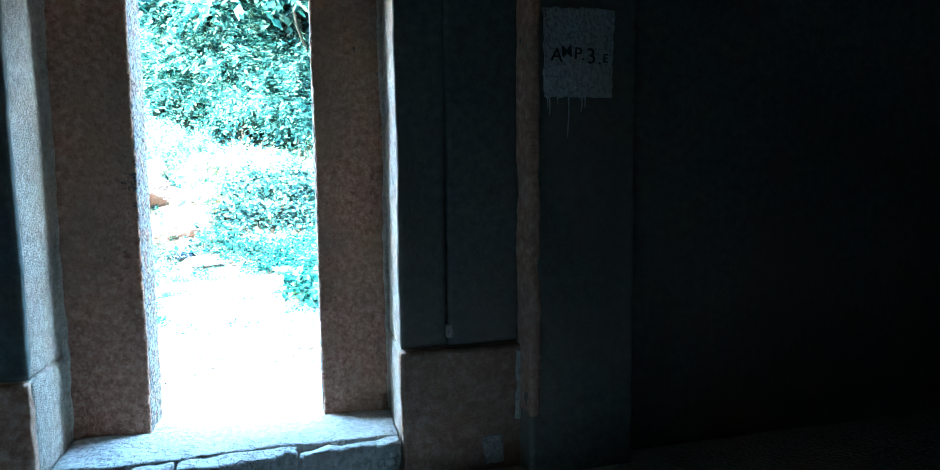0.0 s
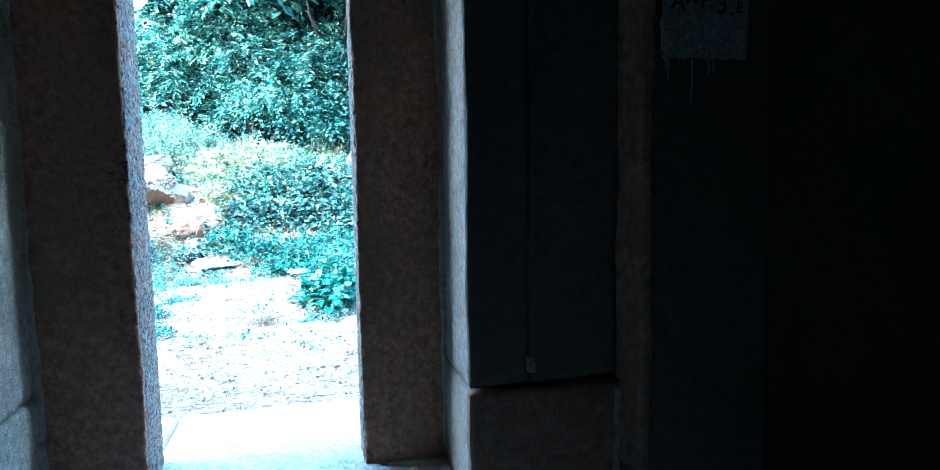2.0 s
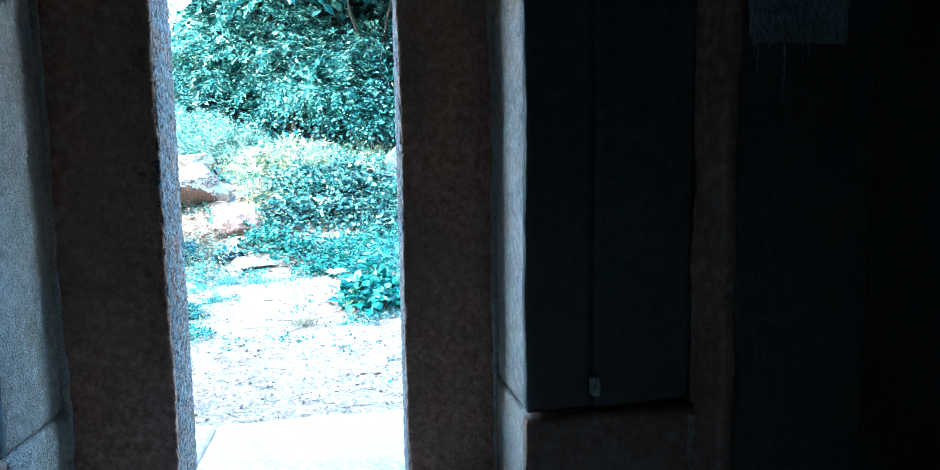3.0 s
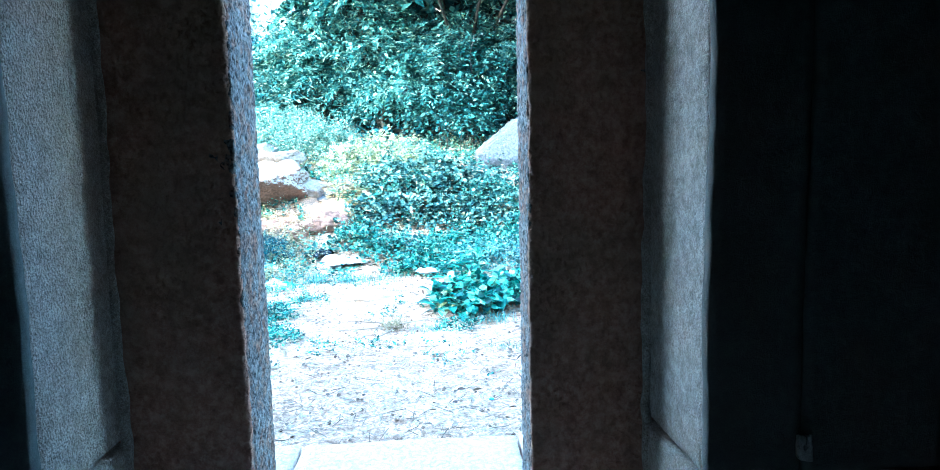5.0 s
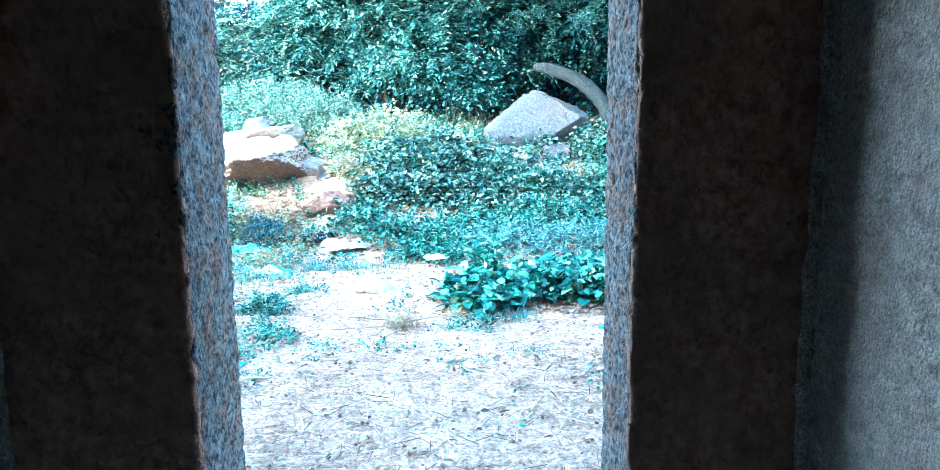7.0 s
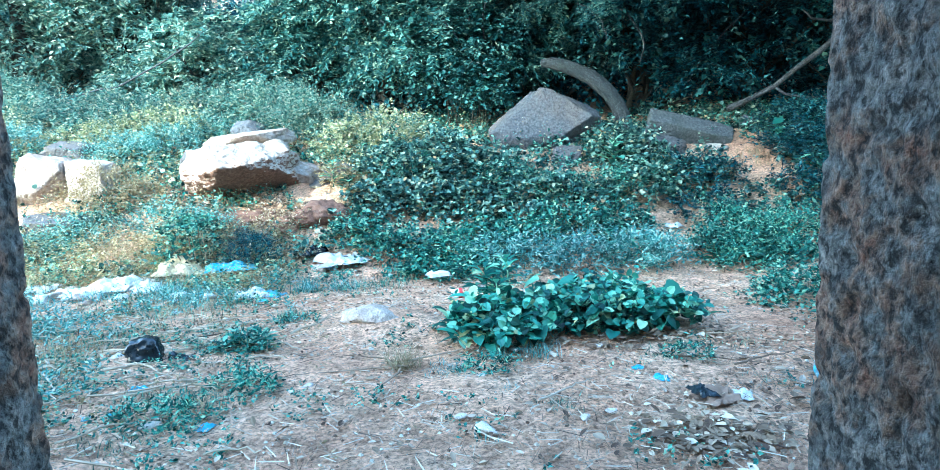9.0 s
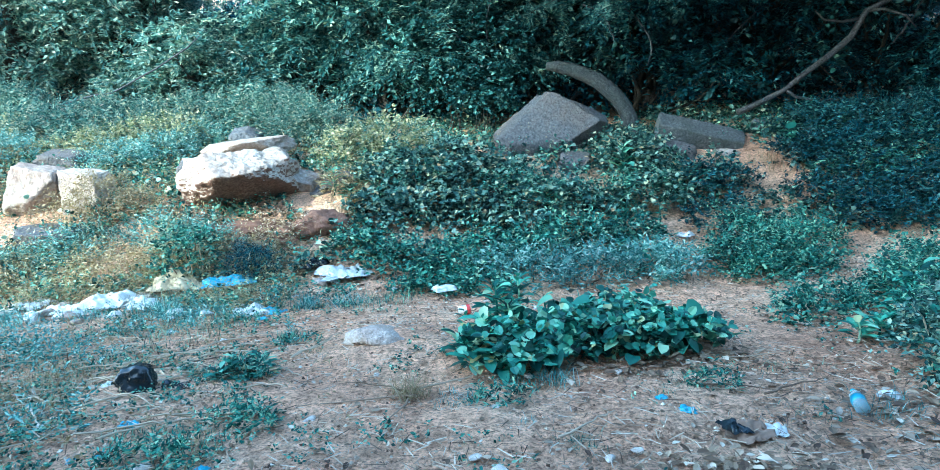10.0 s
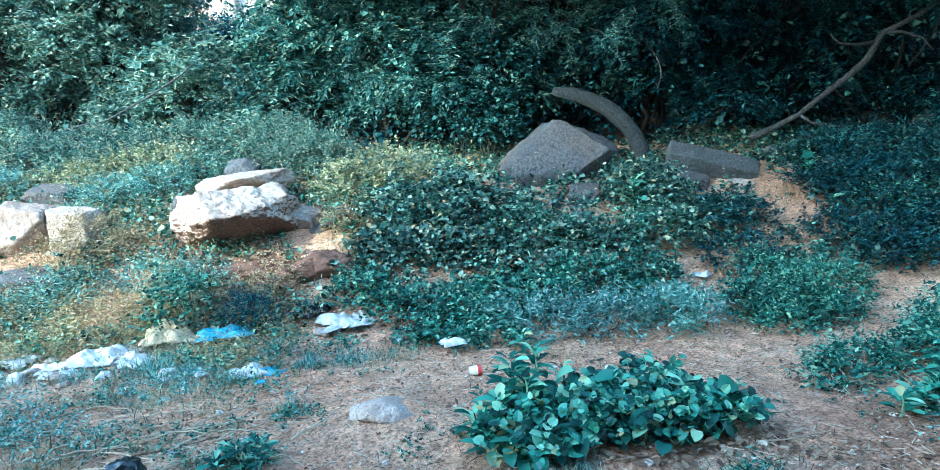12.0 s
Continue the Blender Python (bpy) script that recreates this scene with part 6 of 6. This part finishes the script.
        rings = [[bm.verts.new((q * math.cos(t), q * math.sin(t), z)) for t in (k * math.pi / 10 for k in range(20))] for q, z in prof]
        for a, b in zip(rings, rings[1:]):
            for k in range(20):
                bm.faces.new((a[k], a[(k + 1) % 20], b[(k + 1) % 20], b[k]))
        bm.faces.new(rings[0][::-1])
        bm.faces.new(rings[-1])
        ob = part("wall", bm, mat, c, smooth=True)
        ob.matrix_basis = pose(0, 0, 0, *tip)
        return c
    c = cup((0.22, 5.85), M_WHITE, "white and red paper cup lying on its side", (0, 90, 10), 0.05)
    bm = bmesh.new()
    rings = [[bm.verts.new((q * math.cos(t), q * math.sin(t), z)) for t in (k * math.pi / 10 for k in range(20))] for q, z in ((0.0475, 0.02), (0.0525, 0.056))]
    for k in range(20):
        bm.faces.new((rings[0][k], rings[0][(k + 1) % 20], rings[1][(k + 1) % 20], rings[1][k]))
    part("band", bm, M_RED, c, "red printed band", smooth=True).matrix_basis = pose(0, 0, 0, 0, 90, 10)
    crumple("paper_plate", (0.05, 6.55, 0.1), 0.12, M_WHITE, "bent white paper plate caught in the weeds", "plate", 21.0, 20, 0.9)

    # the water bottle
    b = tagged(empty("water_bottle", (2.46, 3.34, float(height(2.46, 3.34)) + 0.045), -38), "clear plastic water bottle with a blue label, lying on its side", "bottle")
    m, nt, sh = nodes_of("clear_plastic")
    sh.inputs["Base Color"].default_value = (0.75, 0.88, 0.92, 1)
    sh.inputs["Roughness"].default_value = 0.12
    sh.inputs["Transmission Weight"].default_value = 0.75
    sh.inputs["IOR"].default_value = 1.3

    def lathe(prof, mat, name, label="", on=None):
        bm = bmesh.new()
        rings = [[bm.verts.new((q * math.cos(t), q * math.sin(t), z)) for t in (k * math.pi / 9 for k in range(18))] for q, z in prof]
        for a, c2 in zip(rings, rings[1:]):
            for k in range(18):
                bm.faces.new((a[k], a[(k + 1) % 18], c2[(k + 1) % 18], c2[k]))
        bm.faces.new(rings[0][::-1])
        bm.faces.new(rings[-1])
        ob = part(name, bm, mat, on or b, label, smooth=True)
        if not on:
            ob.matrix_basis = pose(0.04, -0.13, 0, -90, 0, 14)
        return ob
    body = lathe([(0.030, 0.0), (0.040, 0.008), (0.041, 0.04), (0.038, 0.05), (0.041, 0.06), (0.041, 0.19), (0.034, 0.22), (0.018, 0.25), (0.014, 0.26), (0.014, 0.275)], m, "body")
    lathe([(0.0425, 0.075), (0.0425, 0.15)], M_BLUE, "paper_label", "pale blue label", body)
    lathe([(0.017, 0.268), (0.017, 0.29)], M_BLUE, "cap", "blue cap", body)

    cap = tagged(empty("bottle_cap", (0.47, 1.86, float(height(0.47, 1.86)) + 0.012)), "blue plastic bottle cap lying on the soil", "bottle cap")
    bm = bmesh.new()
    bmesh.ops.create_cone(bm, segments=20, radius1=0.016, radius2=0.0145, depth=0.018, cap_ends=True)
    part("shell", bm, M_BLUE, cap)
    t = stone_block("roof_tile", (-0.2, 0.2, -0.1, 0.1, -0.03, 0.03), M_TILE, None, step=0.03, amp=0.006, seed=4)
    t.matrix_basis = pose(-7.35, 11.6, float(height(-7.35, 11.6)) + 0.08, 12, 5, 10)
    tagged(t, "broken orange clay tile lying on the bank", "tile")
    crumple("cloth_sack", (-3.04, 7.2, 0.05), 0.3, M_SACK, "faded yellow cloth sack behind thin weeds", "sack", 25.5, 10, 1.0)
    rock("rock", (-1.38, 7.12, float(height(-1.38, 7.12)) + 0.04), (0.11, 0.08, 0.06), (0, 0, 10), M_ROCK_PALE, "small brown stone beside a dirty rag", "stone", seed=97, detail=3)
    # dry stalks lying in heaps
    for i in range(64):
        a = Vector((-2.4 + rng.normal(0, 0.6), 4.3 + rng.normal(0, 0.7), 0))
        ang = rng.uniform(-0.6, 0.9)
        c = a + Vector((math.cos(ang), math.sin(ang), 0)) * rng.uniform(0.25, 0.7)
        pts = bent(a, c, (0.02, 0.05, 0), 7, 0.01)
        for p in pts:
            p.z = float(height(p.x, p.y)) + 0.025 + rng.uniform(0, 0.03)
        bm = bmesh.new()
        tube(bm, pts, [0.0075, 0.007, 0.0065, 0.006, 0.005, 0.004, 0.003], 5)
        tagged(part("dry_stalk", bm, M_STALK), "pale dry stalk lying on the soil", "stalk", group="dry stalks")
    # long twigs
    for i, (a, c) in enumerate((((-0.2, 3.85), (-0.95, 3.75)), ((-0.25, 3.8), (-0.5, 3.15)), ((-0.2, 3.95), (0.4, 4.1)), ((1.6, 3.75), (2.3, 3.5)), ((0.6, 3.1), (1.0, 3.4)), ((-2.3, 4.5), (-1.7, 4.8)), ((2.0, 3.55), (2.6, 3.75)), ((1.9, 4.1), (2.6, 4.3)), ((-0.3, 3.95), (-0.7, 4.15)), ((-2.7, 3.9), (-2.3, 3.3)), ((-2.6, 4.2), (-1.9, 4.0)))):
        bm = bmesh.new()
        pts = bent((*a, 0), (*c, 0), (0.03, 0.03, 0), 9, 0.012)
        for p in pts:
            p.z = float(height(p.x, p.y)) + 0.03
        tube(bm, pts, [0.008 - 0.0007 * k for k in range(9)], 6)
        tagged(part("twig", bm, M_TWIG), "thin dry twig lying on the soil", "twig", group="twigs on the yard")


stones_and_rubbish()
